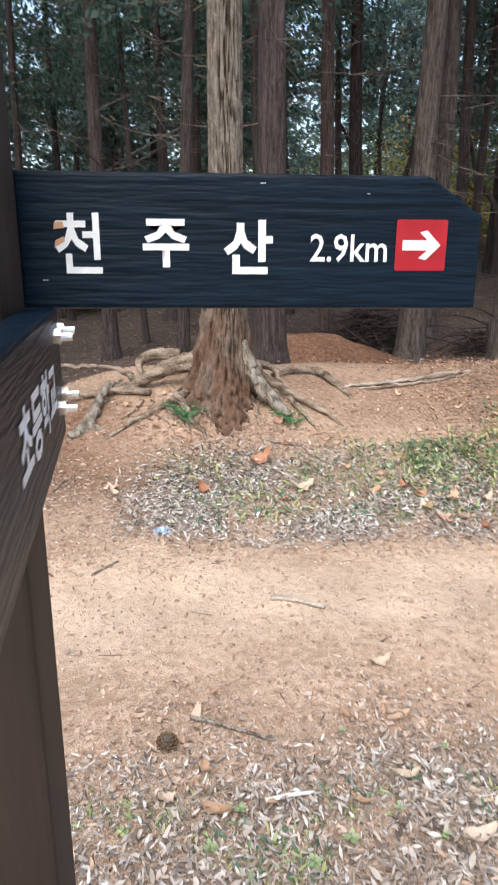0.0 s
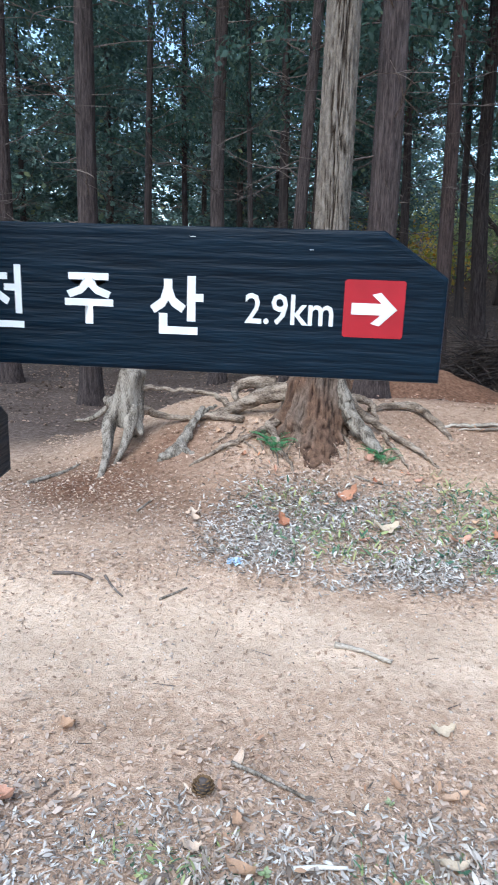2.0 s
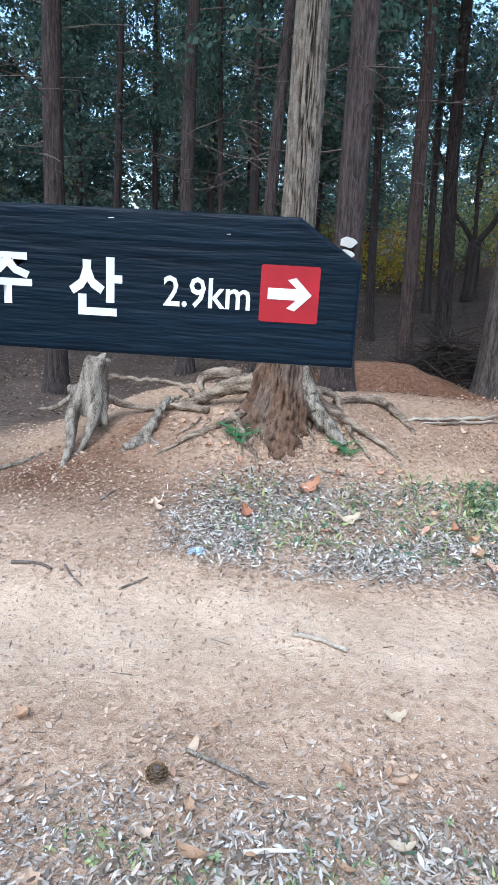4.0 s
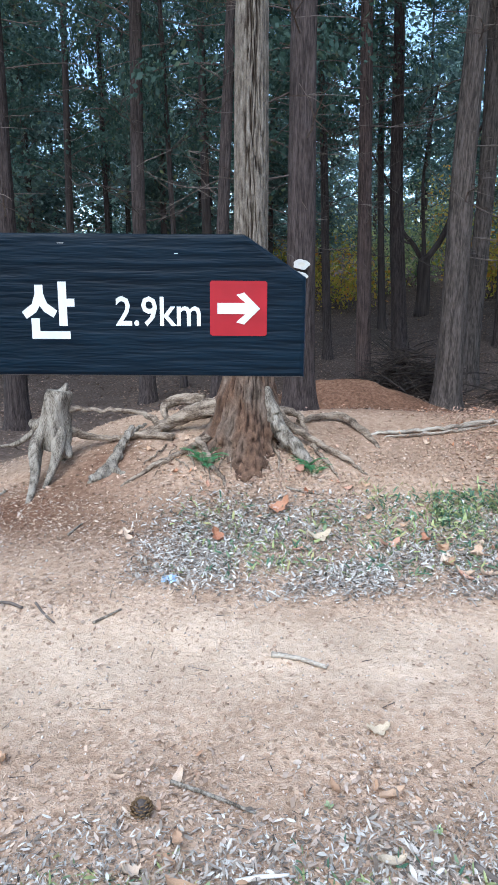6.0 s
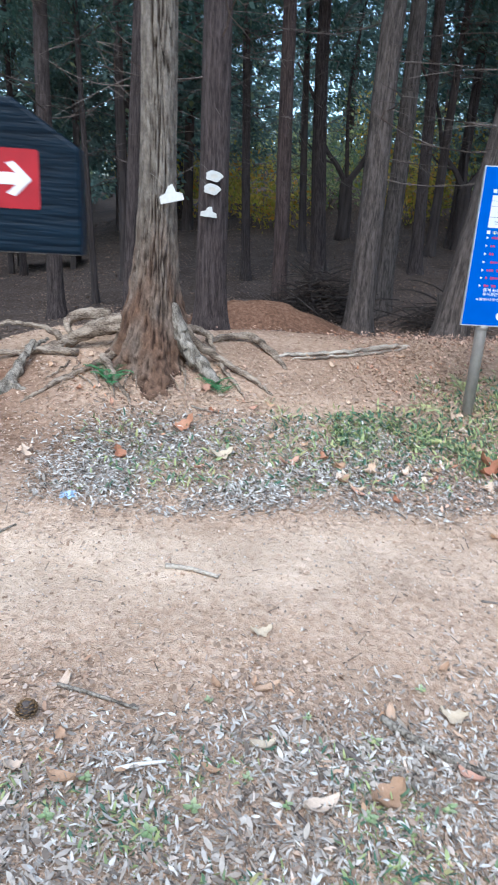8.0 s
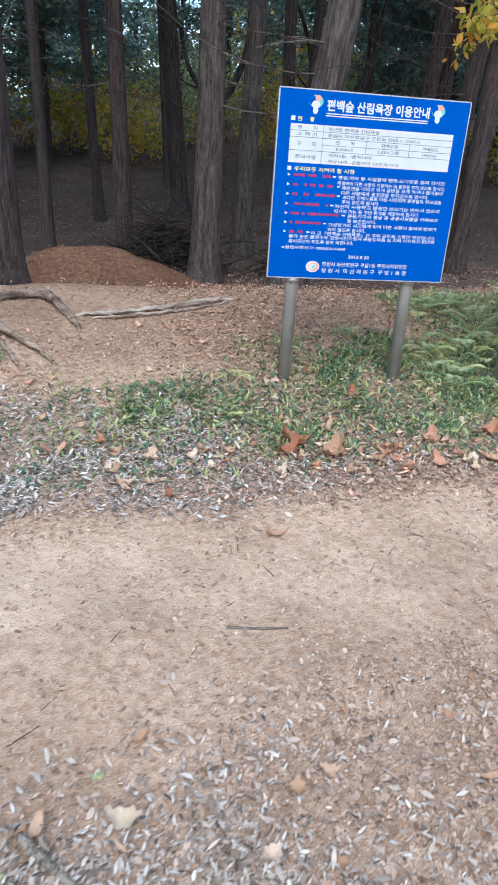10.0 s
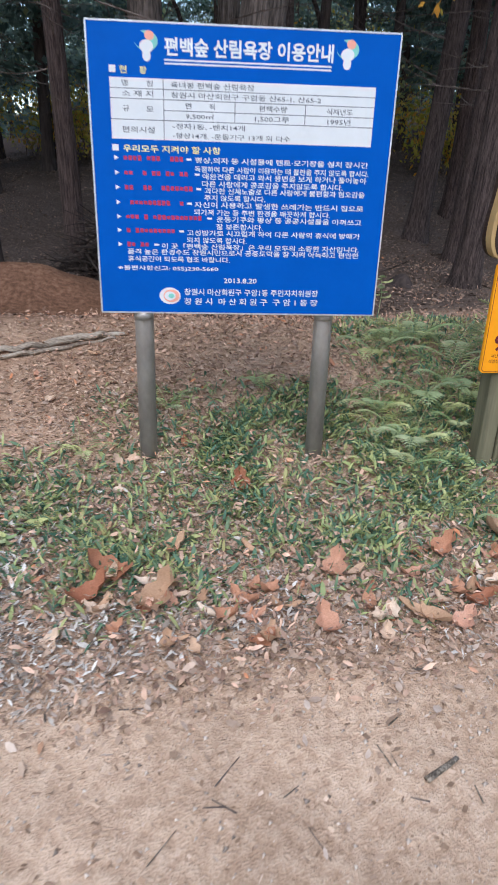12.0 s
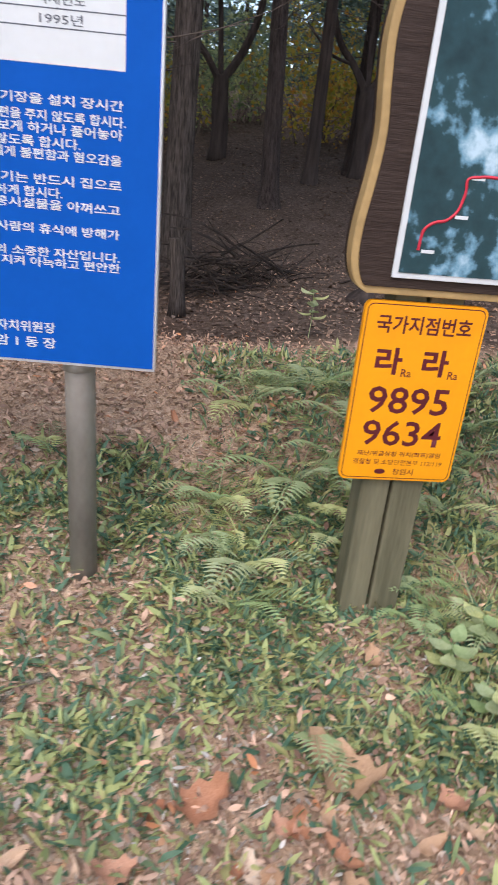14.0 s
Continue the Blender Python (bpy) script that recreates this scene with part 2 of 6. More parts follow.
def sign_wood(name, dark, light, axis_stretch, rough=0.5):
    """Brushed and painted timber: long raised grain in the relief, slightly worn ridges."""
    m = bpy.data.materials.new(name)
    m.use_nodes = True
    nt = m.node_tree
    N, L = nt.nodes, nt.links
    b = N["Principled BSDF"]
    co = N.new("ShaderNodeTexCoord")
    mp = N.new("ShaderNodeMapping")
    mp.inputs["Scale"].default_value = axis_stretch
    L.new(co.outputs["Object"], mp.inputs["Vector"])
    n = N.new("ShaderNodeTexNoise")
    n.inputs["Scale"].default_value, n.inputs["Detail"].default_value, n.inputs["Distortion"].default_value = 6.0, 5, 0.8
    w = N.new("ShaderNodeTexNoise")
    w.inputs["Scale"].default_value, w.inputs["Detail"].default_value = 26.0, 3
    for q in (n, w):
        L.new(mp.outputs[0], q.inputs["Vector"])
    add = N.new("ShaderNodeMath")
    add.operation = "ADD"
    L.new(n.outputs["Fac"], add.inputs[0])
    L.new(w.outputs["Fac"], add.inputs[1])
    r = ramp(nt, [(0.35, dark), (0.62, tuple((p + q) / 2 for p, q in zip(dark, light))), (0.8, light)])
    half = N.new("ShaderNodeMath")
    half.operation = "MULTIPLY"
    half.inputs[1].default_value = 0.55
    L.new(add.outputs[0], half.inputs[0])
    L.new(half.outputs[0], r.inputs[0])
    L.new(r.outputs[0], b.inputs["Base Color"])
    bp = N.new("ShaderNodeBump")
    bp.inputs["Strength"].default_value, bp.inputs["Distance"].default_value = 0.55, 0.003
    L.new(add.outputs[0], bp.inputs["Height"])
    L.new(bp.outputs[0], b.inputs["Normal"])
    b.inputs["Roughness"].default_value = rough
    b.inputs["Specular IOR Level"].default_value = 0.14
    return m


M_SIGN = sign_wood("navy_sign_timber", (0.0010, 0.0052, 0.0115), (0.0038, 0.0165, 0.033), (0.8, 0.8, 9.0), 0.40)
M_SIGN_Y = sign_wood("navy_sign_timber_long", (0.0010, 0.0052, 0.0115), (0.0038, 0.0165, 0.033), (0.8, 0.8, 9.0), 0.40)
M_MAPWOOD = sign_wood("brown_map_timber", (0.022, 0.014, 0.012), (0.075, 0.052, 0.045), (1.0, 1.0, 16.0), 0.55)
M_MAPEDGE = plain("sand_coloured_rim", (0.42, 0.285, 0.13), rough=0.6, vary=0.15)


# ------------------------------------------------------------------ helpers
def part(name, bm, mat, parent, label="", smooth=False):
    """Links a bmesh as one mesh object under a thing or part."""
    me = bpy.data.meshes.new(name)
    bm.to_mesh(me)
    bm.free()
    return part_mesh(name, me, mat, parent, label, smooth)


def part_mesh(name, me, mat, parent, label="", smooth=False):
    if mat is not None and not me.materials:
        me.materials.append(mat)
    if smooth:
        me.polygons.foreach_set("use_smooth", [True] * len(me.polygons))
    ob = new(name, me)
    if parent is not None:
        ob.parent = parent
    if label:
        ob["label"] = label
    return ob


def thing(name, place, label, category, group="", kind="", rz=0.0):
    ob = new(name)
    ob.empty_display_size = 0.1
    ob.matrix_basis = pose(*place, 0, 0, rz)
    return tagged(ob, label, category, group, kind)


def arrays_mesh(name, verts, faces):
    me = bpy.data.meshes.new(name)
    verts = np.asarray(verts, dtype=np.float32).reshape(-1, 3)
    faces = np.asarray(faces, dtype=np.int32)
    me.vertices.add(len(verts))
    me.vertices.foreach_set("co", verts.ravel())
    n, k = faces.shape
    me.loops.add(n * k)
    me.loops.foreach_set("vertex_index", faces.ravel())
    me.polygons.add(n)
    me.polygons.foreach_set("loop_start", np.arange(0, n * k, k, dtype=np.int32))
    me.update(calc_edges=True)
    me.validate()
    return me


def box(bm, x0, x1, y0, y1, z0, z1, bevel=0.0):
    made = bmesh.ops.create_cube(bm, size=1.0)["verts"]
    for v in made:
        v.co = Vector((x0 + (v.co.x + 0.5) * (x1 - x0), y0 + (v.co.y + 0.5) * (y1 - y0), z0 + (v.co.z + 0.5) * (z1 - z0)))
    if bevel:
        edges = list({e for v in made for e in v.link_edges})
        bmesh.ops.bevel(bm, geom=edges, offset=bevel, segments=2, affect="EDGES", profile=0.6)
    return bm


def prism(bm, outline, y0, y1, bevel=0.0):
    """A plate from an (x, z) outline, thick from y0 to y1."""
    front = [bm.verts.new((x, y0, z)) for x, z in outline]
    back = [bm.verts.new((x, y1, z)) for x, z in outline]
    f = bm.faces.new(front)
    bm.faces.new(back[::-1])
    n = len(outline)
    for i in range(n):
        bm.faces.new((front[i], back[i], back[(i + 1) % n], front[(i + 1) % n]))
    bmesh.ops.recalc_face_normals(bm, faces=bm.faces[:])
    if bevel:
        bmesh.ops.bevel(bm, geom=list(f.edges), offset=bevel, segments=2, affect="EDGES", profile=0.6)
    return bm


def tube(bm, pts, radii, seg=8, rough=0.0, seed=0.0, cap=True):
    """A round limb along a line of points, with uneven radius."""
    pts = [Vector(p) for p in pts]
    rings = []
    for i, p in enumerate(pts):
        d = (pts[min(i + 1, len(pts) - 1)] - pts[max(i - 1, 0)]).normalized()
        a = d.orthogonal().normalized() if i == 0 else (side - d * side.dot(d)).normalized()
        side = a
        b = d.cross(a)
        ring = []
        for k in range(seg):
            th = 2 * math.pi * k / seg
            r = radii[i]
            if rough:
                r *= 1 + rough * (0.8 * noise.noise((math.cos(th) * 1.5 + seed, math.sin(th) * 1.5, i * 0.12 + seed)) + 0.75 * noise.noise((math.cos(th) * 3.6, math.sin(th) * 3.6 + seed, i * 0.07)))
            ring.append(bm.verts.new(p + a * (r * math.cos(th)) + b * (r * math.sin(th))))
        rings.append(ring)
    for q, s in zip(rings, rings[1:]):
        for k in range(seg):
            bm.faces.new((q[k], q[(k + 1) % seg], s[(k + 1) % seg], s[k]))
    if cap:
        bm.faces.new(rings[0][::-1])
        bm.faces.new(rings[-1])
    return bm


def curve_points(pts, n=6):
    """A smooth line through the given points."""
    pts = [Vector(p) for p in pts]
    out = []
    for i in range(len(pts) - 1):
        p0, p1, p2, p3 = pts[max(i - 1, 0)], pts[i], pts[i + 1], pts[min(i + 2, len(pts) - 1)]
        for k in range(n):
            t = k / n
            out.append(0.5 * ((2 * p1) + (p2 - p0) * t + (2 * p0 - 5 * p1 + 4 * p2 - p3) * t * t + (3 * p1 - p0 - 3 * p2 + p3) * t ** 3))
    return out + [pts[-1]]


def lettering(body, x0, x1, z0, z1, y, mat, parent, weight=0.0, name="lettering", depth=0.0):
    """Words set to fill the box x0..x1, z0..z1 on a face at y that looks to -y."""
    cu = bpy.data.curves.new("text", "FONT")
    cu.body, cu.resolution_u, cu.offset = body, 2, weight
    tmp = new("text", cu)
    me = bpy.data.meshes.new_from_object(tmp.evaluated_get(bpy.context.evaluated_depsgraph_get()))
    bpy.data.objects.remove(tmp)
    bpy.data.curves.remove(cu)
    co = np.empty(len(me.vertices) * 3, dtype=np.float32)
    me.vertices.foreach_get("co", co)
    co = co.reshape(-1, 3)
    lo, hi = co.min(0), co.max(0)
    out = np.empty_like(co)
    out[:, 0] = x0 + (co[:, 0] - lo[0]) / (hi[0] - lo[0]) * (x1 - x0)
    out[:, 2] = z0 + (co[:, 1] - lo[1]) / (hi[1] - lo[1]) * (z1 - z0)
    out[:, 1] = y
    me.vertices.foreach_set("co", out.ravel())
    me.update()
    me.name = name
    me.materials.clear()
    return part_mesh(name, me, mat, parent)


def bar(parent, x0, x1, z0, z1, y, mat, name, thick=0.0008):
    return part(name, box(bmesh.new(), x0, x1, y - thick, y, z0, z1), mat, parent)


# ------------------------------------------------------------------ ground
def smooth(a, b, v):
    u = np.clip((v - a) / (b - a), 0, 1)
    return u * u * (3 - 2 * u)


def hash_noise(x, y, seed=0):
    """Smooth value noise on a unit lattice, 0 to 1."""
    xi, yi = np.floor(x), np.floor(y)
    fx, fy = x - xi, y - yi
    fx, fy = fx * fx * (3 - 2 * fx), fy * fy * (3 - 2 * fy)

    def corner(a, b):
        s = np.sin(a * 127.1 + b * 311.7 + seed * 74.7) * 43758.5453
        return s - np.floor(s)
    return (corner(xi, yi) * (1 - fx) + corner(xi + 1, yi) * fx) * (1 - fy) + (corner(xi, yi + 1) * (1 - fx) + corner(xi + 1, yi + 1) * fx) * fy


def ground_z(x, y):
    """Height of the earth: level path, bank with a crest, hollow behind it, hill at the back."""
    x, y = np.asarray(x, dtype=float), np.asarray(y, dtype=float)
    z = 0.03 + 0.11 * smooth(1.6, 3.8, y)
    left = smooth(-2.3, -0.5, x)
    crest = 5.75 + 0.10 * np.sin(0.9 * x + 0.4)
    bank = 0.50 * smooth(3.75, crest, y) * left
    bank = bank * (1.0 - 0.62 * smooth(crest + 0.1, crest + 1.5, y) * (1 - 0.75 * smooth(3.6, 5.0, x)))
    mound = 0.17 * np.exp(-(((x - 0.15) / 0.75) ** 2 + ((y - 5.0) / 0.75) ** 2))
    heap = 0.37 * np.exp(-(((x - 1.45 - 0.45 * np.tanh((x - 1.45) * 1.2)) / 0.62) ** 2 + ((y - 8.0) / 0.6) ** 2))
    hill = 0.155 * np.maximum(0.0, y - 9.0 - 0.25 * np.maximum(0.0, 3.0 - x)) * smooth(8.5, 13.0, y) * (0.55 + 0.45 * smooth(-6, 5, x))
    hill = np.where(hill < 6, hill, 6 + (hill - 6) * 0.5)
    swell = 0.02 * np.sin(2.1 * x + 1.3 * y) * np.sin(1.7 * y - 0.8 * x + 1.0)
    dip = -0.03 * np.exp(-((y - 2.65 - 0.04 * x) / 0.45) ** 2)
    fine = 0.018 * (hash_noise(x * 5, y * 5, 1) - 0.5) + 0.010 * (hash_noise(x * 14, y * 14, 2) - 0.5)
    heap = heap * (1 + 0.25 * (hash_noise(x * 4.5, y * 4.5, 3) - 0.5))
    return z + bank + mound + heap + hill + swell + dip + fine * (1 - smooth(12, 20, np.abs(y)))


def gz(x, y):
    return float(ground_z(x, y))


def graded(lo, hi, a, b, step, grow):
    """Grid lines: fine from a to b, growing coarser outwards to lo and hi."""
    mid = list(np.arange(a, b + 1e-6, step))
    s, v, up = step, mid[-1], []
    while v < hi:
        s *= grow
        v += s
        up.append(v)
    s, v, dn = step, mid[0], []
    while v > lo:
        s *= grow
        v -= s
        dn.append(v)
    return np.array(dn[::-1] + mid + up)


gx, gy = graded(-260, 260, -3.2, 6.6, 0.035, 1.12), graded(-260, 320, 0.6, 7.2, 0.035, 1.10)
GX, GY = np.meshgrid(gx, gy)
GZ = ground_z(GX, GY)
idx = np.arange(GX.size).reshape(GX.shape)
quads = np.stack([idx[:-1, :-1], idx[:-1, 1:], idx[1:, 1:], idx[1:, :-1]], -1).reshape(-1, 4)
ground_me = arrays_mesh("ground", np.stack([GX, GY, GZ], -1), quads)


def zone_sand(x, y):
    wob = 0.35 * (hash_noise(x * 1.3, y * 1.3, 5) - 0.5)
    mid = 2.56 + 0.05 * x
    return (1 - smooth(0.15, 0.62, np.abs(y - mid + wob))) * (1 - 0.72 * smooth(0.9, 2.2, x)) 


# forest floor mask: dark humus plus the painted shade of the canopy
def zone_humus_shade(x, y):
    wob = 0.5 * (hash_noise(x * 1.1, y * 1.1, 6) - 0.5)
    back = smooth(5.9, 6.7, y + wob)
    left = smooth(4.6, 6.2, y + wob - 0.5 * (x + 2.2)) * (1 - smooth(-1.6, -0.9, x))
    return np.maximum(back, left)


# red-brown earth mask; over the hollow it also brings painted shade
def zone_red_shade(x, y):
    heap = np.exp(-(((x - 1.7) / 1.4) ** 2 + ((y - 7.3) / 1.25) ** 2)) * 1.6
    scar = np.exp(-(((x + 1.5) / 0.7) ** 2 + ((y - 4.3) / 0.6) ** 2))
    scar2 = 0.7 * np.exp(-(((x + 0.85) / 0.35) ** 2 + ((y - 4.9) / 0.35) ** 2))
    strip = 0.35 * (1 - smooth(0.2, 0.6, np.abs(y - 5.1))) * smooth(0.6, 1.0, x) * (1 - smooth(2.6, 3.4, x))
    scar3 = 0.5 * np.exp(-(((x + 0.45) / 0.75) ** 2 + ((y - 4.1) / 0.5) ** 2))
    return np.clip(heap + scar + scar2 + scar3 + strip, 0, 1)


for zone, fn in (("sand", zone_sand), ("humus_shade", zone_humus_shade), ("red", zone_red_shade)):
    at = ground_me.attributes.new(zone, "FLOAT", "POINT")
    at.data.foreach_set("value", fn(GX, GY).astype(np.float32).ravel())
ground_me.polygons.foreach_set("use_smooth", [True] * len(ground_me.polygons))


def red_heap(x, y):
    return np.clip(1.6 * np.exp(-(((x - 1.7) / 1.0) ** 2 + ((y - 7.6) / 0.9) ** 2)), 0, 1)


def ground_material():
    m = bpy.data.materials.new("earth")
    m.use_nodes = True
    nt = m.node_tree
    N, L = nt.nodes, nt.links
    b = N["Principled BSDF"]
    geo = N.new("ShaderNodeNewGeometry")
    noises = []
    for sc, det in ((2.2, 8), (26, 8), (150, 6)):
        n = N.new("ShaderNodeTexNoise")
        n.inputs["Scale"].default_value, n.inputs["Detail"].default_value = sc, det
        L.new(geo.outputs["Position"], n.inputs["Vector"])
        noises.append(n)
    vor = N.new("ShaderNodeTexVoronoi")
    vor.inputs["Scale"].default_value = 60
    L.new(geo.outputs["Position"], vor.inputs["Vector"])

    def tone(stops):
        a = N.new("ShaderNodeMath")
        a.operation = "MULTIPLY_ADD"
        L.new(noises[1].outputs["Fac"], a.inputs[0])
        a.inputs[1].default_value = 0.55
        s = N.new("ShaderNodeMath")
        s.operation = "MULTIPLY"
        s.inputs[1].default_value = 0.45
        L.new(noises[2].outputs["Fac"], s.inputs[0])
        L.new(s.outputs[0], a.inputs[2])
        r = ramp(nt, stops)
        L.new(a.outputs[0], r.inputs[0])
        return r.outputs[0]

    def over(fac, under, top):
        mx = N.new("ShaderNodeMix")
        mx.data_type = "RGBA"
        L.new(fac, mx.inputs[0])
        L.new(under, mx.inputs[6])
        L.new(top, mx.inputs[7])
        return mx.outputs[2]

    soil = tone([(0.36, (0.365, 0.248, 0.178)), (0.48, (0.490, 0.352, 0.260)), (0.62, (0.625, 0.482, 0.378))])
    sand = tone([(0.36, (0.520, 0.388, 0.292)), (0.48, (0.595, 0.458, 0.354)), (0.62, (0.660, 0.525, 0.418))])
    # humus brown, lowered further to carry canopy shade in the colour
    humus_shade = tone([(0.36, (0.055, 0.040, 0.034)), (0.5, (0.105, 0.080, 0.069)), (0.64, (0.18, 0.145, 0.128))])
    # red-brown soil, with the shade of the hollow darkened into its tones
    red = tone([(0.36, (0.095, 0.048, 0.031)), (0.5, (0.180, 0.098, 0.064)), (0.64, (0.275, 0.165, 0.113))])
    out = soil
    for zone, top in (("sand", sand), ("humus_shade", humus_shade), ("red", red)):
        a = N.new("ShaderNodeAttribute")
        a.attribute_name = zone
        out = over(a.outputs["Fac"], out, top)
    blot = ramp(nt, [(0.3, (0.80, 0.76, 0.72)), (0.7, (1.12, 1.1, 1.08))])
    L.new(noises[0].outputs["Fac"], blot.inputs[0])
    mul = N.new("ShaderNodeMix")
    mul.data_type, mul.blend_type = "RGBA", "MULTIPLY"
    mul.inputs[0].default_value = 1
    L.new(out, mul.inputs[6])
    L.new(blot.outputs[0], mul.inputs[7])
    L.new(mul.outputs[2], b.inputs["Base Color"])
    b.inputs["Roughness"].default_value = 0.95
    b.inputs["Specular IOR Level"].default_value = 0.15
    hsum = N.new("ShaderNodeMath")
    hsum.operation = "MULTIPLY_ADD"
    L.new(noises[1].outputs["Fac"], hsum.inputs[0])
    hsum.inputs[1].default_value = 1.6
    L.new(noises[2].outputs["Fac"], hsum.inputs[2])
    bp = N.new("ShaderNodeBump")
    bp.inputs["Strength"].default_value, bp.inputs["Distance"].default_value = 0.7, 0.014
    L.new(hsum.outputs[0], bp.inputs["Height"])
    L.new(bp.outputs[0], b.inputs["Normal"])
    return m


ground = part_mesh("ground", ground_me, ground_material(), None)
tagged(ground, "trodden sandy trail and brown earth bank under forest", "ground", kind="structure")


# ------------------------------------------------------------------ conifers
def limb_line(rng, start, yaw, length, rise, sag, n=6):
    pts, p = [], Vector(start)
    for i in range(n + 1):
        t = i / n
        pts.append(p.copy())
        up = rise - sag * t
        yaw += rng.uniform(-0.25, 0.25)
        p += Vector((math.cos(yaw) * math.cos(up), math.sin(yaw) * math.cos(up), math.sin(up))) * (length / n)
    return pts


def sprays(rng_np, centres, dirs, count, size, spread):
    """Flat hanging sprays of scale leaves round limb points: slender four-cornered blades."""
    n = len(centres)
    pick = rng_np.integers(0, n, count)
    c = centres[pick] + rng_np.normal(0, spread, (count, 3)) * np.array([1, 1, 0.7])
    d = dirs[pick] + rng_np.normal(0, 0.7, (count, 3))
    d[:, 2] -= 0.25
    d /= np.linalg.norm(d, axis=1)[:, None]
    s = np.cross(d, rng_np.normal(0, 1, (count, 3)))
    s /= np.linalg.norm(s, axis=1)[:, None]
    ln = size * rng_np.uniform(0.5, 1.4, count)[:, None]
    wd = ln * rng_np.uniform(0.16, 0.34, count)[:, None]
    v = np.stack([c, c + d * ln * 0.45 + s * wd, c + d * ln, c + d * ln * 0.5 - s * wd], 1)
    return v.reshape(-1, 3), np.arange(count * 4).reshape(-1, 4)


def conifer(seed, r, h, bark, leaf, crown_from, sprays_n, spray_size, dead=10, live=26, detail=(14, 44), dead_from=1.7, reach=1.9):
    """One straight conifer at the origin: flared trunk, dead lower limbs, crown of hanging sprays."""
    rng, rnp = random.Random(seed), np.random.default_rng(seed)
    root = thing("conifer_tree", (0, 0, 0), "straight conifer with reddish brown fibrous bark", "tree", "forest conifers")
    seg, rings = detail
    verts = []
    zs = [h * (i / (rings - 1)) ** 1.35 for i in range(rings)]
    for z in zs:
        rad = r * (1 - 0.86 * z / h) + r * 0.75 * math.exp(-z / (r * 1.6))
        bx = 0.04 * math.sin(z * 0.7 + seed) * min(1, z / 3)
        for k in range(seg):
            th = 2 * math.pi * k / seg
            q = 1 + 0.10 * noise.noise((math.cos(th) * 2.2 + seed, math.sin(th) * 2.2, z * 0.5)) \
                + 0.05 * noise.noise((math.cos(th) * 6, math.sin(th) * 6 + seed, z * 1.6)) \
                + 0.30 * max(0, math.sin(3 * th + seed)) * math.exp(-z / (r * 1.3))
            verts.append((bx + rad * q * math.cos(th), rad * q * math.sin(th), z - 0.12))
    faces = [(i * seg + k, i * seg + (k + 1) % seg, (i + 1) * seg + (k + 1) % seg, (i + 1) * seg + k) for i in range(rings - 1) for k in range(seg)]
    part_mesh("trunk", arrays_mesh("trunk", verts, faces), bark, root, smooth=True)
    for i in range(dead):
        z = dead_from + (crown_from + 1.2 - dead_from) * (i + rng.random()) / dead
        pts = limb_line(rng, (0, 0, z), rng.uniform(0, 6.28), rng.uniform(0.6, 1.9), rng.uniform(-0.35, 0.35), rng.uniform(-1.1, 0.4))
        bm = bmesh.new()
        tube(bm, pts, [0.0085 * (1 - 0.8 * j / 6) for j in range(7)], 5)
        for _ in range(6):
            j = rng.randint(1, 5)
            sub = limb_line(rng, pts[j], rng.uniform(0, 6.28), rng.uniform(0.15, 0.7), rng.uniform(-0.4, 0.5), 0.2, 4)
            tube(bm, sub, [0.005, 0.004, 0.003, 0.002, 0.001], 3)
        part("branch", bm, M_TWIG, root, "bare dead side branch")
    centres, dirs = [], []
    limbs = bmesh.new()
    for i in range(live):
        z = crown_from + (h - crown_from) * ((i + rng.random()) / live) ** 1.1
        ln = reach * (1 - 0.75 * (z - crown_from) / (h - crown_from)) * rng.uniform(0.6, 1.2)
        pts = limb_line(rng, (0, 0, z), rng.uniform(0, 6.28), ln, rng.uniform(0.1, 0.5), rng.uniform(0.3, 0.9))
        tube(limbs, pts, [0.018 * (1 - 0.85 * j / 6) for j in range(7)], 4)
        for a, b in zip(pts[1:], pts[2:] + [pts[-1] + (pts[-1] - pts[-2])]):
            centres.append(a)
            dirs.append((b - a).normalized())
    tagged(part("crown_frame", limbs, M_TWIG, root), kind="stuff")
    v, f = sprays(rnp, np.array(centres), np.array(dirs), sprays_n, spray_size, 0.20)
    part_mesh("crown", arrays_mesh("crown", v, f), leaf, root, "dark green hanging scale-leaf sprays")
    return root


def place_tree(src, x, y, lean_x, lean_y, rad_scale, hs=1.0, turn=0.0, label=""):
    up = Vector((lean_x, lean_y, 1)).normalized()
    rot = Vector((0, 0, 1)).rotation_difference(up).to_matrix().to_4x4()
    m = Matrix.Translation((x, y, gz(x, y) - 0.03)) @ rot @ Matrix.Rotation(turn, 4, "Z") @ Matrix.Diagonal((rad_scale, rad_scale, hs, 1))
    ob = copy_thing(src, m)
    if label:
        ob["label"] = label
    return ob


R0 = 0.12
near_a = conifer(3, R0, 13.5, M_CYPRESS, M_NEEDLE, 4.8, 9000, 0.085, dead=16, detail=(28, 70))
near_b = conifer(8, R0, 14.5, M_CYPRESS, M_NEEDLE, 5.1, 9000, 0.085, dead=17, detail=(28, 70))
near_c = conifer(12, R0, 14.0, M_GREYTRUNK, M_NEEDLE, 5.4, 9000, 0.085, dead=12, detail=(28, 70))
mid_a = conifer(21, R0, 13.0, M_CYPRESS, M_NEEDLE, 3.8, 8000, 0.11, dead=15, live=30)
mid_b = conifer(25, R0, 12.5, M_FARBARK, M_NEEDLE, 3.4, 8000, 0.11, dead=15, live=30)
far_a = conifer(31, R0, 13.0, M_FARBARK, M_HAZEFOLIAGE, 1.9, 9500, 0.165, dead=5, live=44, detail=(10, 24), reach=2.1)
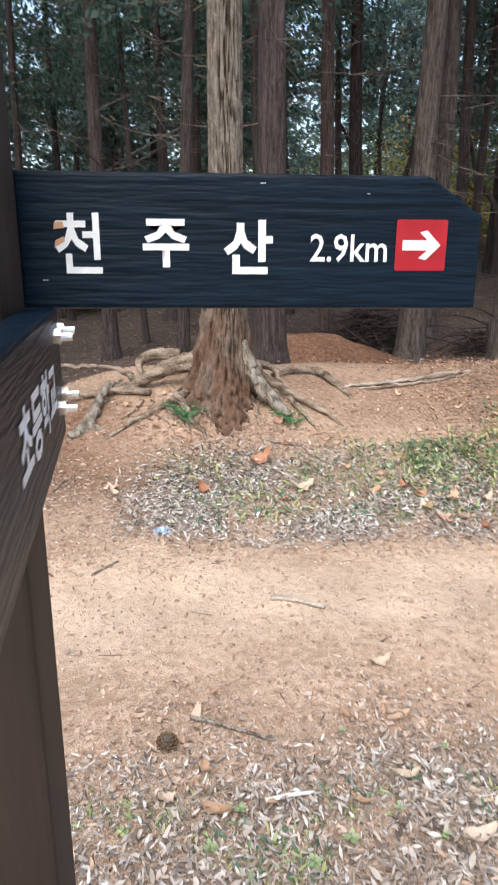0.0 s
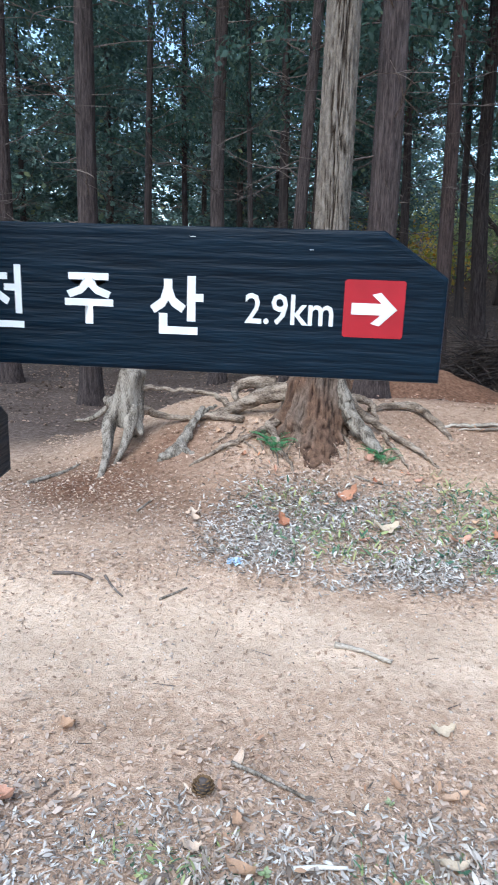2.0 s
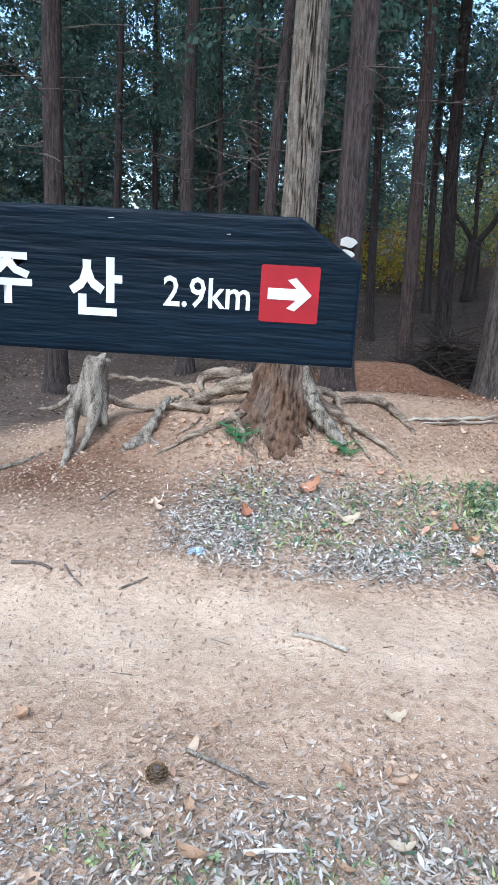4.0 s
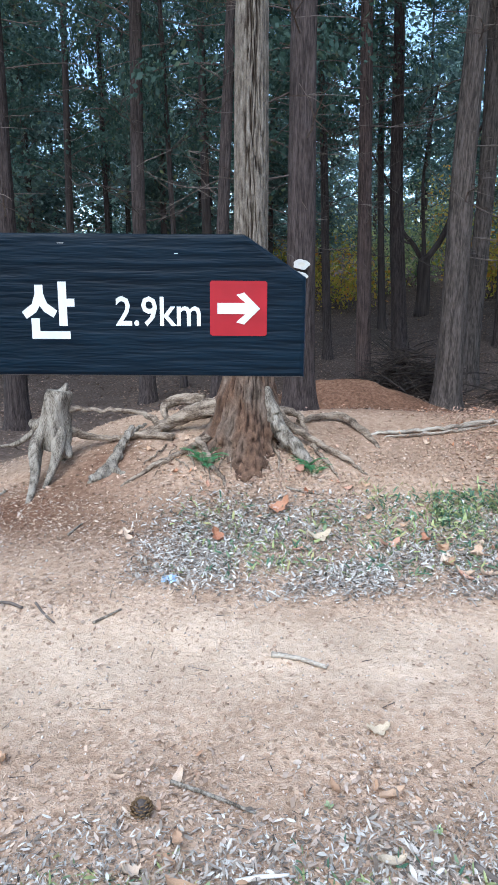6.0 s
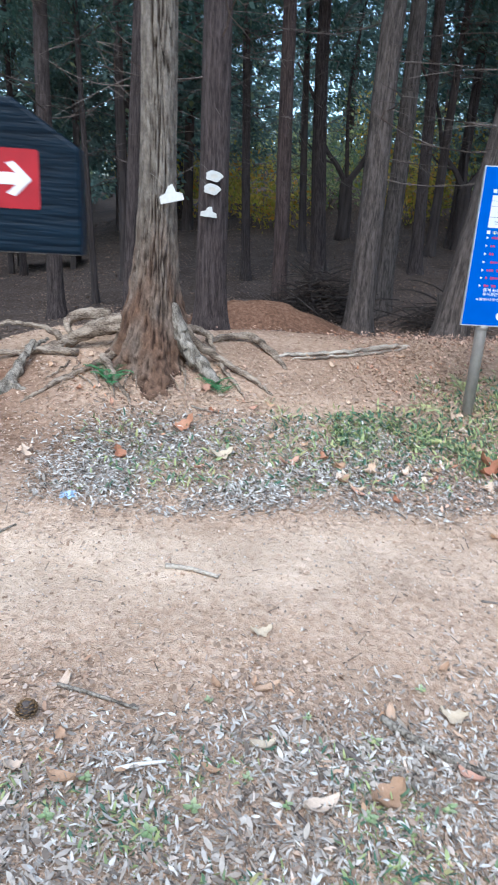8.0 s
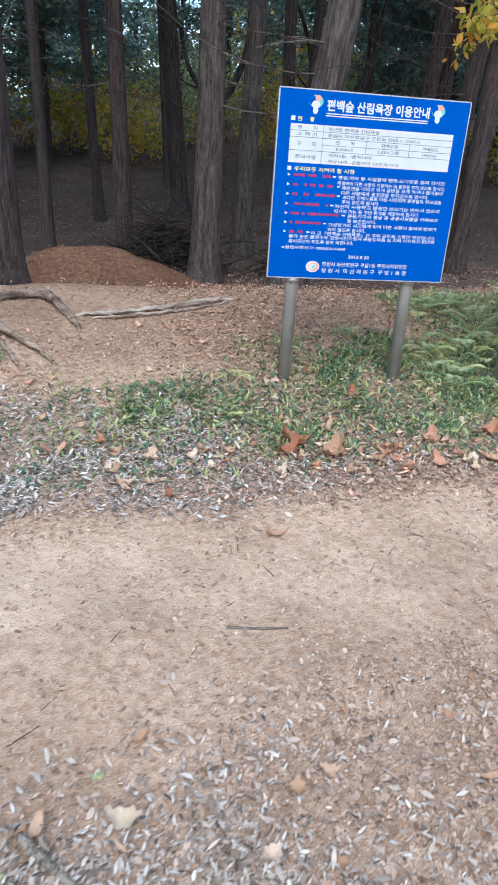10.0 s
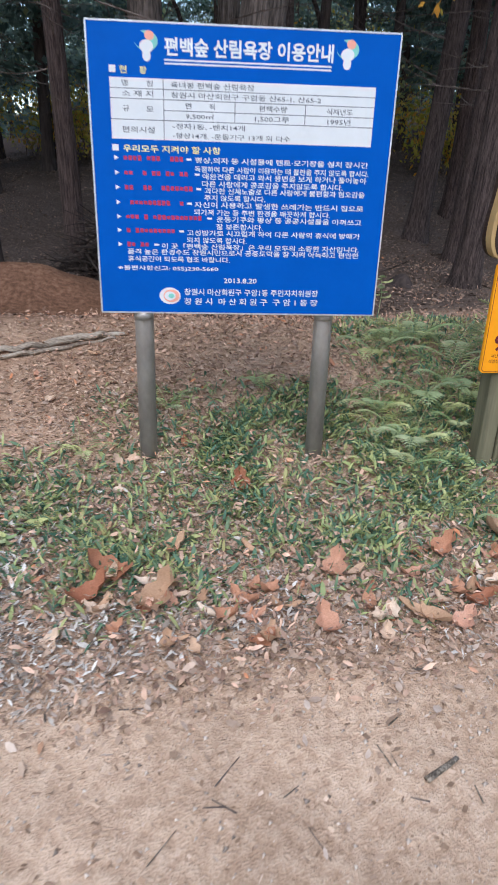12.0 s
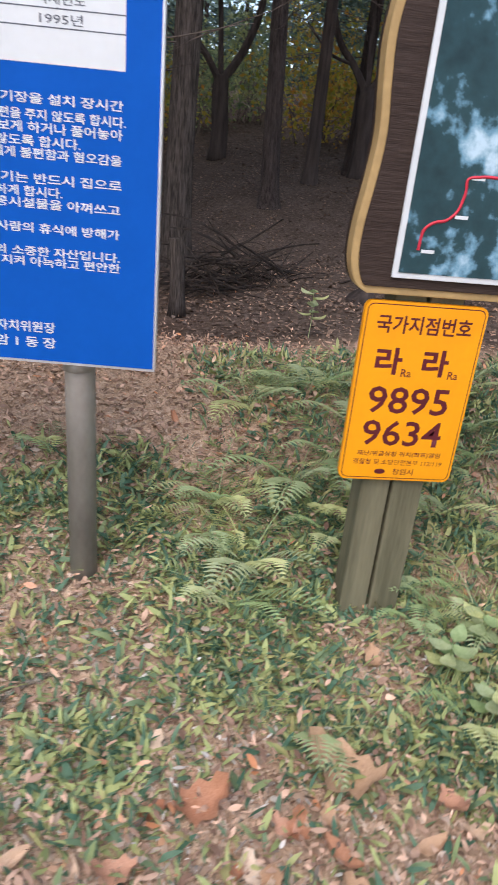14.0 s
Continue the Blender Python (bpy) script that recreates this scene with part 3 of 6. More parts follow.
far_b = conifer(37, R0, 11.5, M_FARBARK, M_HAZEFOLIAGE, 1.3, 9500, 0.165, dead=4, live=44, detail=(10, 24), reach=2.3)

# x, y, lean per metre, trunk radius at the foot
NEAR = [
    (near_b, 0.74, 6.15, -0.012, 0.145, "cypress with three white plaques, standing behind the rooted tree"),
    (near_a, -1.19, 9.0, -0.010, 0.11, ""), (near_b, -2.55, 7.6, 0.003, 0.135, ""), (near_a, -4.23, 8.9, 0.013, 0.145, ""),
    (mid_a, -0.18, 8.2, 0.04, 0.085, ""), (mid_b, -0.45, 11.9, -0.03, 0.10, ""), (mid_b, -0.8, 10.2, -0.05, 0.05, ""),
    (mid_b, -3.1, 12.2, 0.02, 0.085, ""), (mid_a, -2.5, 13.2, -0.02, 0.065, ""),
    (mid_a, 1.71, 12.0, -0.06, 0.085, "slim cypress with a thin white band"), (near_b, 1.95, 9.5, -0.034, 0.115, ""),
    (mid_b, 3.15, 14.3, -0.05, 0.085, ""), (near_a, 3.08, 12.2, -0.06, 0.145, ""),
    (near_c, 2.74, 8.0, 0.014, 0.165, "leaning grey-brown cypress beside a brushwood pile"),
    (near_c, 3.67, 10.0, 0.0, 0.15, ""), (near_a, 4.86, 11.9, -0.042, 0.12, ""), (mid_a, 6.45, 14.2, 0.012, 0.12, ""),
]
for src, x, y, lean, rad, label in NEAR:
    place_tree(src, x, y, lean, 0.0, rad / R0, 1.0, x * 2.3 + y, label)
RIGHT = [
    (near_c, 3.24, 6.35, 0.11, 0.165), (near_a, 6.54, 10.75, 0.06, 0.15), (near_b, 6.62, 9.6, 0.05, 0.14), (near_a, 5.85, 7.75, 0.05, 0.125),
    (near_b, 7.6, 12.0, 0.03, 0.14),
    (mid_a, 8.2, 9.0, 0.05, 0.13), (near_b, 7.3, 7.2, 0.04, 0.13), (mid_b, 5.6, 13.2, 0.02, 0.10), (near_a, -5.6, 11.0, 0.02, 0.12),
    (mid_a, -4.6, 13.5, 0.0, 0.10), (mid_b, 0.95, 9.9, -0.02, 0.085), (mid_a, 9.6, 11.5, 0.02, 0.13),
]
for src, x, y, lean, rad in RIGHT:
    place_tree(src, x, y, lean, 0.0, rad / R0, 1.0, x * 1.7 + y)
rng = random.Random(5)
spots = [(s[1], s[2]) for s in NEAR + RIGHT]
tries = 0
while len(spots) < 128 and tries < 6000:
    tries += 1
    y = rng.uniform(14.5, 36)
    x = rng.uniform(-6 - 0.55 * y, 8 + 0.6 * y)
    if min((x - a) ** 2 + (y - b) ** 2 for a, b in spots) < (1.9 if y < 22 else 3.2) ** 2:
        continue
    if y < 20.5 and 0.8 < x < 3.0 + 0.3 * y:
        continue
    spots.append((x, y))
    src = (mid_a, mid_b, far_a, far_b, far_a, far_b)[rng.randint(0, 5)] if y < 24 else (far_a, far_b)[rng.randint(0, 1)]
    place_tree(src, x, y, rng.uniform(-0.03, 0.03), 0.0, rng.uniform(0.7, 1.15), rng.uniform(0.55, 0.85) if y > 20 else rng.uniform(0.8, 1.05), rng.uniform(0, 6.28),
               "distant conifer with dull green foliage")
# unseen conifers added beside and behind the camera to shape the light
for x, y in [(-7.5, -3.5), (-9, 2.5), (-8, 6.5), (-11, 9), (-3.5, -9), (2.5, -10.5), (8.5, -7.5), (12, -2), (11.5, 3.0), (12.5, 7.0), (-12, -1), (6, -12)]:
    place_tree(far_a if x < 0 else far_b, x, y, 0.0, 0.0, 1.1, 1.05, x)
for proto in (near_a, near_b, near_c, mid_a, mid_b, far_a, far_b):
    for o in (*proto.children_recursive, proto):
        bpy.data.objects.remove(o)


# ------------------------------------------------------------------ the rooted broadleaf tree on the bank
def furrowed_trunk(r, h, seg, rings, seed):
    """Pale trunk whose thick bark is split into long plates; returns mesh with a furrow attribute."""
    verts, fur, low = [], [], []
    for i in range(rings):
        z = h * (i / (rings - 1)) ** 1.25
        rad = r * (1 - 0.35 * z / h) + 0.33 * math.exp(-z / 0.44)
        cx = 0.014 * z + 0.015 * math.sin(z * 1.3)
        for k in range(seg):
            th = 2 * math.pi * k / seg
            u, w = math.cos(th), math.sin(th)
            zz = z * 2.2
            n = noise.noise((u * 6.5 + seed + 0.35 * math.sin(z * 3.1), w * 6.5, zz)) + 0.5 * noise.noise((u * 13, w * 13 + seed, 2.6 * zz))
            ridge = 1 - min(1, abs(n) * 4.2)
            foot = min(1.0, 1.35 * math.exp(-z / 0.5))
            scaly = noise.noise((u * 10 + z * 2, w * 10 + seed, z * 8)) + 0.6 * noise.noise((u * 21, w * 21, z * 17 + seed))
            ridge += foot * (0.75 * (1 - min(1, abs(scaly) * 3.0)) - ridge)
            lobes = 0.20 * math.exp(-z / 0.34) * math.sin(4 * th + 0.7) + 0.06 * math.exp(-z / 0.5) * math.sin(8 * th + 1.9)
            q = rad * (1 + lobes + 0.08 * noise.noise((u * 1.7, w * 1.7, z * 0.8 + seed))) + 0.010 - 0.034 * ridge ** 1.2
            q += math.exp(-z / 0.55) * (0.075 * noise.noise((u * 3.2 + seed, w * 3.2, z * 4.5)) + 0.045 * noise.noise((u * 8, w * 8 + seed, z * 13)))
            verts.append((cx + q * u, q * w, z - 0.28))
            fur.append(ridge)
            low.append(max(0.0, 1.0 - max(0.0, z - 0.55) / 0.9) * (0.8 + 0.8 * noise.noise((u * 3, w * 3, z * 4))))
    faces = [(i * seg + k, i * seg + (k + 1) % seg, (i + 1) * seg + (k + 1) % seg, (i + 1) * seg + k) for i in range(rings - 1) for k in range(seg)]
    me = arrays_mesh("trunk", verts, faces)
    # sunken depth of the bark, later used to darken the creases
    me.attributes.new("furrow_shade", "FLOAT", "POINT").data.foreach_set("value", fur)
    me.attributes.new("foot_bark", "FLOAT", "POINT").data.foreach_set("value", low)
    return me


def furrow_material():
    m = material("furrowed_bark", [(0.3, (0.105, 0.086, 0.071)), (0.5, (0.162, 0.136, 0.113)), (0.7, (0.235, 0.203, 0.172))],
                 scale=16, stretch=(1.6, 1.6, 0.8), bump=1.0, fine=80, depth=0.015, spread=0.6)
    nt = m.node_tree
    N, L = nt.nodes, nt.links
    b = N["Principled BSDF"]
    old = b.inputs["Base Color"].links[0].from_socket
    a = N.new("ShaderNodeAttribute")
    a.attribute_name = "furrow_shade"
    # crease shade painted into the bark colour where the relief is sunk
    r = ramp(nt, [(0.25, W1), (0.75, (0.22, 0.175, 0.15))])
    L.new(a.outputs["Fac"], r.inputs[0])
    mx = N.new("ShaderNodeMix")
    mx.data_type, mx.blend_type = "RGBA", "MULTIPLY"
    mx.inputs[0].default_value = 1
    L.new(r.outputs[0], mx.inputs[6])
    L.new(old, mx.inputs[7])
    f = N.new("ShaderNodeAttribute")
    f.attribute_name = "foot_bark"
    red = ramp(nt, [(0.0, W1), (1.0, (0.80, 0.54, 0.42))])
    L.new(f.outputs["Fac"], red.inputs[0])
    my = N.new("ShaderNodeMix")
    my.data_type, my.blend_type = "RGBA", "MULTIPLY"
    my.inputs[0].default_value = 1
    L.new(red.outputs[0], my.inputs[6])
    L.new(mx.outputs[2], my.inputs[7])
    L.new(my.outputs[2], b.inputs["Base Color"])
    return m


TX, TY = 0.215, 4.98
TZ = gz(TX, TY)
oak = thing("broadleaf_tree", (TX, TY, TZ), "pale furrowed-bark tree with exposed roots on an eroded bank", "tree")
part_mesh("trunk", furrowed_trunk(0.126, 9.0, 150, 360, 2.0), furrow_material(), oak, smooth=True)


def root_part(pts, radii, seed, mat=M_ROOT, n=7, seg=10, name="root", rough=0.38):
    line = curve_points([Vector(p) - Vector((TX, TY, TZ)) for p in pts], n * 2)
    seg += 6
    rad = np.interp(np.linspace(0, len(radii) - 1, len(line)), range(len(radii)), radii)
    line = [p + Vector((0, 0, 0.022 * noise.noise((i * 0.27 + seed, seed, 1.0)))) + Vector((0.02 * noise.noise((i * 0.21, seed, 4.0)), 0, 0)) for i, p in enumerate(line)]
    return part(name, tube(bmesh.new(), line, rad, seg, rough, seed), mat, oak, "", True)


def on(x, y, up=0.0):
    return (x, y, gz(x, y) + up)


root_part([(0.05, 4.98, 0.86), (-0.16, 5.02, 0.80), (-0.36, 5.06, 0.71), (-0.55, 5.08, 0.62), (-0.80, 5.1, 0.54)], [0.085, 0.065, 0.05, 0.038, 0.024], 1.0, seg=14)
root_part([(-0.12, 5.22, 0.86), (-0.32, 5.25, 0.86), (-0.46, 5.22, 0.80), (-0.42, 5.12, 0.72)], [0.05, 0.045, 0.035, 0.02], 2.0, seg=14)
root_part([(-0.70, 5.06, 0.66), (-0.74, 4.93, 0.58), (-0.79, 4.78, 0.46), (-0.85, 4.66, 0.37), (-0.95, 4.60, 0.33)], [0.022, 0.030, 0.038, 0.050, 0.036], 3.0, M_STUMP, seg=12)
root_part([(-0.72, 5.02, 0.60), (-0.66, 5.06, 0.63), (-0.60, 5.10, 0.68)], [0.022, 0.018, 0.010], 3.6, M_STUMP)
root_part([(-0.82, 4.70, 0.40), (-0.72, 4.66, 0.37), (-0.66, 4.64, 0.345)], [0.035, 0.026, 0.010], 3.8, M_STUMP)
root_part([(-1.24, 4.98, 0.82), (-1.05, 5.05, 0.80), (-0.82, 5.1, 0.785), (-0.62, 5.12, 0.76), (-0.50, 5.1, 0.68)], [0.03, 0.017, 0.016, 0.018, 0.03], 4.0)
root_part([(-1.20, 5.0, 0.64), (-1.03, 5.08, 0.57), (-0.82, 5.08, 0.56), (-0.60, 5.02, 0.60), (-0.36, 4.95, 0.60)], [0.04, 0.025, 0.02, 0.025, 0.03], 5.0)
root_part([on(-0.70, 4.50, 0.0), on(-0.47, 4.66, 0.02), on(-0.25, 4.76, 0.03), on(-0.06, 4.84, 0.06)], [0.008, 0.018, 0.02, 0.03], 6.0)
root_part([on(-0.14, 4.82, 0.06), on(-0.04, 4.62, 0.03), on(0.10, 4.40, 0.0)], [0.03, 0.022, 0.008], 7.0)
root_part([(0.36, 4.86, 0.98), (0.43, 4.82, 0.80), (0.50, 4.80, 0.67), (0.62, 4.74, 0.56), (0.72, 4.66, 0.45)], [0.06, 0.068, 0.062, 0.052, 0.034], 8.0, M_STUMP, seg=16)
root_part([(0.42, 4.96, 0.86), (0.58, 4.95, 0.70), (0.80, 4.90, 0.57), on(1.0, 4.78, 0.03), on(1.14, 4.66, 0.0)], [0.034, 0.034, 0.026, 0.019, 0.008], 9.0)
root_part([on(0.74, 4.86, 0.04), on(0.86, 4.70, 0.02), on(0.92, 4.58, 0.0)], [0.018, 0.015, 0.006], 10.0)
root_part([(0.44, 5.1, 0.80), (0.56, 5.15, 0.78), (0.66, 5.2, 0.74), on(0.72, 5.1, 0.03)], [0.035, 0.03, 0.028, 0.01], 11.0)
root_part([on(0.66, 5.3, 0.02), on(0.86, 5.46, 0.04), on(1.06, 5.5, 0.05), on(1.20, 5.28, 0.03), on(1.32, 5.06, 0.0)], [0.02, 0.028, 0.034, 0.03, 0.012], 12.0)
root_part([on(1.20, 5.26, 0.0), on(1.46, 5.30, 0.02), on(1.75, 5.36, 0.02), on(2.0, 5.42, 0.03), on(2.30, 5.52, 0.03), on(2.55, 5.62, 0.0)], [0.010, 0.014, 0.015, 0.018, 0.022, 0.014], 13.0, M_PALEROOT)
root_part([on(1.36, 5.24, 0.0), on(1.62, 5.27, 0.02), on(1.9, 5.33, 0.02), on(2.2, 5.43, 0.02), on(2.5, 5.54, 0.01)], [0.006, 0.011, 0.012, 0.013, 0.006], 14.0, M_PALEROOT)
rr = random.Random(58)
for i in range(16):
    # thin rootlets hanging out of the eroded bank below the trunk
    x, y = rr.uniform(-0.6, 0.9), rr.uniform(4.66, 4.86)
    dx, dy, r = rr.uniform(-0.14, 0.14), -rr.uniform(0.08, 0.22), rr.uniform(0.004, 0.009)
    root_part([on(x - dx * 0.4, y + 0.1, 0.01), on(x, y, 0.03), on(x + dx * 0.6, y + dy * 0.5, 0.02), on(x + dx, y + dy, 0.0)], [r, r, r * 0.8, r * 0.4], 20.0 + i, n=4, seg=2, name="rootlet")
for i in range(7):
    rr = random.Random(60 + i)
    line = limb_line(rr, (0.1, 0, 5.6 + i * 0.42), rr.uniform(0, 6.28), rr.uniform(1.4, 2.6), 0.7, 0.5)
    part("limb", tube(bmesh.new(), line, [0.05 * (1 - 0.8 * j / 6) for j in range(7)], 7), M_ROOT, oak)
rn = np.random.default_rng(71)
cc = rn.normal(0, 1, (160, 3)) * np.array([1.4, 1.4, 1.0]) + np.array([0.1, 0, 8.3])
v, f = sprays(rn, cc, rn.normal(0, 1, (160, 3)), 2600, 0.10, 0.3)
part_mesh("crown", arrays_mesh("crown", v, f), M_YELLOW, oak, "thin yellowing leaf crown")


# grey root stump at the edge of the bank
def root_stump():
    s = thing("tree_stump", (-1.31, 4.95, 0.42), "weathered grey root stump on splayed legs", "stump")

    def leg(pts, radii, seed, seg=12):
        line = curve_points(pts, 6)
        rad = np.interp(np.linspace(0, len(radii) - 1, len(line)), range(len(radii)), radii)
        part("root_leg", tube(bmesh.new(), line, rad, seg, 0.42, seed), M_STUMP, s, "", True)
    leg([(0.0, 0, 0.08), (0.02, 0, 0.22), (0.03, 0, 0.38), (0.05, 0, 0.50), (0.055, 0, 0.545)], [0.115, 0.12, 0.105, 0.095, 0.085], 3.1, 18)
    leg([(-0.05, -0.02, 0.24), (-0.11, -0.12, 0.10), (-0.07, -0.30, -0.06), (-0.06, -0.48, -0.20), (-0.07, -0.58, -0.27)], [0.07, 0.05, 0.035, 0.026, 0.010], 4.2)
    leg([(0.04, -0.05, 0.24), (0.07, -0.14, 0.08), (0.04, -0.26, -0.06), (0.0, -0.34, -0.16)], [0.07, 0.045, 0.03, 0.01], 5.3)
    leg([(0.06, -0.02, 0.2), (0.11, -0.06, 0.07), (0.16, -0.1, 0.04)], [0.06, 0.045, 0.012], 6.4)
    leg([(-0.06, 0.0, 0.28), (-0.14, 0.02, 0.27), (-0.19, 0.02, 0.30)], [0.07, 0.05, 0.02], 7.5)
    leg([(-0.13, 0.05, 0.24), (-0.32, 0.1, 0.10), (-0.5, 0.15, 0.06)], [0.03, 0.02, 0.008], 8.6)
    leg([(0.06, 0.03, 0.50), (0.10, 0.03, 0.56), (0.115, 0.04, 0.60)], [0.05, 0.03, 0.008], 9.7)
    leg([(0.0, 0.06, 0.2), (0.04, 0.12, 0.0), (0.06, 0.2, -0.15)], [0.08, 0.06, 0.03], 10.8)
    return s


root_stump()


def cut_stump(x, y, r, h, label, mat=M_STUMP):
    s = thing("tree_stump", (x, y, gz(x, y) - 0.04), label, "stump", "stumps")
    part("stem", tube(bmesh.new(), [(0, 0, 0), (0.0, 0, h * 0.3), (-0.01, 0, h * 0.7), (-0.03, 0, h)], [r * 1.5, r * 1.1, r, r * 0.9], 16, 0.3, x), mat, s, "", True)
    return s


cut_stump(3.72, 7.75, 0.055, 0.62, "dark broken dead stem behind the blue board", M_GREYTRUNK)
cut_stump(5.18, 7.8, 0.12, 0.11, "low sawn stump on dark forest floor", M_FARBARK)


# ------------------------------------------------------------------ brushwood, bench
def brush_pile(x, y, w, h, count, seed):
    s = thing("brushwood_pile", (x, y, gz(x, y)), "dark pile of tangled cut branches", "brushwood", "brushwood piles")
    rr = random.Random(seed)

    def twig(bm, lo, hi, r0):
        a, d = rr.uniform(0, 6.28), w * math.sqrt(rr.random())
        px, py = d * math.cos(a), 0.55 * d * math.sin(a)
        hh = h * (1 - (d / w) ** 2) * rr.random()
        pts = limb_line(rr, (px, py, hh), rr.uniform(0, 6.28), rr.uniform(lo, hi), rr.uniform(-0.3, 0.6), rr.uniform(-0.3, 0.9), 4)
        return tube(bm, pts, [r0, r0 * 0.9, r0 * 0.8, r0 * 0.6, r0 * 0.4], 5)
    for _ in range(min(70, count // 8)):
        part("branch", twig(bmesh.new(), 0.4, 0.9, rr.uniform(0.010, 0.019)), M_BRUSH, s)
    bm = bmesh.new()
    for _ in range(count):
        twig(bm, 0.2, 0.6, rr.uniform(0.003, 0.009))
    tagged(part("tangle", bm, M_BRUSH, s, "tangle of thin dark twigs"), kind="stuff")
    return s


brush_pile(2.40, 9.0, 0.58, 0.80, 1500, 4)
brush_pile(4.25, 8.7, 0.6, 0.35, 260, 9)


def low_platform(x, y):
    s = thing("wooden_platform", (x, y, gz(x, y)), "low grey wooden resting platform among the trees", "platform")
    part("deck", box(bmesh.new(), -0.75, 0.75, -0.5, 0.5, 0.30, 0.36, 0.01), M_STUMP, s)
    for a in (-0.6, 0.6):
        for b in (-0.4, 0.4):
            part("leg", box(bmesh.new(), a - 0.05, a + 0.05, b - 0.05, b + 0.05, -0.1, 0.30, 0.005), M_FARBARK, s)
    return s


low_platform(-2.2, 13.9)


# forked trees and autumn shrubs at the back
def forked_tree(x, y, seed):
    s = thing("forked_tree", (x, y, gz(x, y) - 0.05), "dark forked broadleaf tree with crooked limbs", "tree", "forked trees")
    part("trunk", tube(bmesh.new(), curve_points([(0, 0, 0), (0.03, 0, 0.5), (0.0, 0, 1.1), (0.02, 0, 1.35)], 4), np.linspace(0.17, 0.12, 13), 12, 0.25, seed), M_FARBARK, s, "", True)
    rr = random.Random(seed)
    for pts, r in (([(0.0, 0, 1.2), (-0.25, 0, 1.6), (-0.55, 0.1, 2.0), (-0.8, 0.1, 2.8), (-1.3, 0.1, 3.6)], 0.07),
                   ([(0.0, 0, 1.25), (0.35, 0, 1.75), (0.6, 0, 2.4), (0.75, 0, 3.3), (1.2, 0, 4.4)], 0.085),
                   ([(0.0, 0, 1.2), (-0.05, 0.05, 2.0), (-0.1, 0.1, 3.2), (0.1, 0.1, 5.0)], 0.06),
                   ([(-0.3, 0.02, 1.65), (-0.7, -0.1, 1.75), (-1.1, -0.2, 2.1)], 0.03)):
        line = curve_points(pts, 5)
        part("limb", tube(bmesh.new(), line, np.linspace(r, r * 0.35, len(line)), 8, 0.2, seed + r), M_FARBARK, s)
    rp = np.random.default_rng(seed)
    c = rp.normal(0, 1, (90, 3)) * np.array([1.1, 0.9, 0.7]) + np.array([0.1, 0.2, 4.6])
    v, f = sprays(rp, c, rp.normal(0, 1, (90, 3)), 1500, 0.16, 0.3)
    part_mesh("crown", arrays_mesh("crown", v, f), M_HAZEFOLIAGE, s)


forked_tree(4.25, 15.3, 5)
forked_tree(6.5, 14.0, 6)


def shrub(x, y, w, h, n, seed, mat, label):
    s = thing("shrub", (x, y, gz(x, y)), label, "shrub", "autumn shrubs")
    rr, rp = random.Random(seed), np.random.default_rng(seed)
    c, d = [], []
    for _ in range(14):
        pts = limb_line(rr, (rr.uniform(-0.2, 0.2) * w, rr.uniform(-0.2, 0.2) * w, 0), rr.uniform(0, 6.28), h * rr.uniform(0.7, 1.2), rr.uniform(0.8, 1.4), 0.5)
        part("stem", tube(bmesh.new(), pts, [0.012 * (1 - 0.8 * j / 6) for j in range(7)], 4), M_TWIG, s)
        for a, b in zip(pts[2:], pts[3:] + [pts[-1] + (pts[-1] - pts[-2])]):
            c.append(a)
            d.append(b - a)
    v, f = sprays(rp, np.array(c), np.array(d), n, 0.11, 0.30)
    part_mesh("foliage", arrays_mesh("foliage", v, f), mat, s)


for i, (x, y, w, h) in enumerate([(2.6, 17.2, 1.5, 1.5), (3.8, 18.5, 1.6, 1.6), (6.2, 17.0, 1.8, 1.7), (7.4, 18.0, 1.8, 1.8), (5.1, 19.2, 1.6, 1.6),
                                  (8.8, 15.5, 1.6, 1.5), (1.4, 19.0, 1.5, 1.5), (9.8, 18.5, 2.0, 2.0), (11.5, 15.0, 1.8, 1.8), (0.2, 20.5, 1.8, 1.8), (4.6, 21.5, 2.2, 2.4), (7.0, 22.0, 2.4, 2.6), (2.4, 22.5, 2.2, 2.4), (9.4, 22.5, 2.4, 2.6)]):
    if i % 3 == 1:
        shrub(x, y, w, h * 1.35, 1500, 40 + i, M_PALEGREEN, "pale green shrub on the slope")
    else:
        shrub(x, y, w, h * (0.9 + 0.12 * (i % 4)), 1500, 40 + i, M_YELLOW, "yellow and orange autumn shrub on the slope")


# dense wood that closes the view behind the last trees
rn = np.random.default_rng(88)
n = 90000
wx, wy = rn.uniform(-34, 42, n), rn.uniform(29, 48, n)
wz = 11.5 * rn.random(n) ** 1.35 * (0.75 + 0.5 * hash_noise(wx * 0.35, wy * 0.2, 61))
mass = hash_noise(wx * 0.6, wz * 0.7, 62) + 0.4 * hash_noise(wx * 1.7, wz * 1.7, 63)
keep = mass > 0.34 + 0.035 * wz
cent = np.stack([wx, wy, ground_z(wx, wy) + wz], 1)[keep]
# woodland leaves use the colour with haze in it
v, f = sprays(rn, cent, rn.normal(0, 1, cent.shape), len(cent), 0.34, 0.1)
tagged(part_mesh("distant_woodland", arrays_mesh("distant_woodland", v, f), M_HAZEFOLIAGE, None), "dull green mass of distant forest foliage", "woodland", kind="stuff")


# ------------------------------------------------------------------ trail signpost
def arrow_outline(x0, x1, z0, z1, cut_x, cut_z):
    return [(x0, z0), (x1, z0), (x1, cut_z), (cut_x, z1), (x0, z1)]


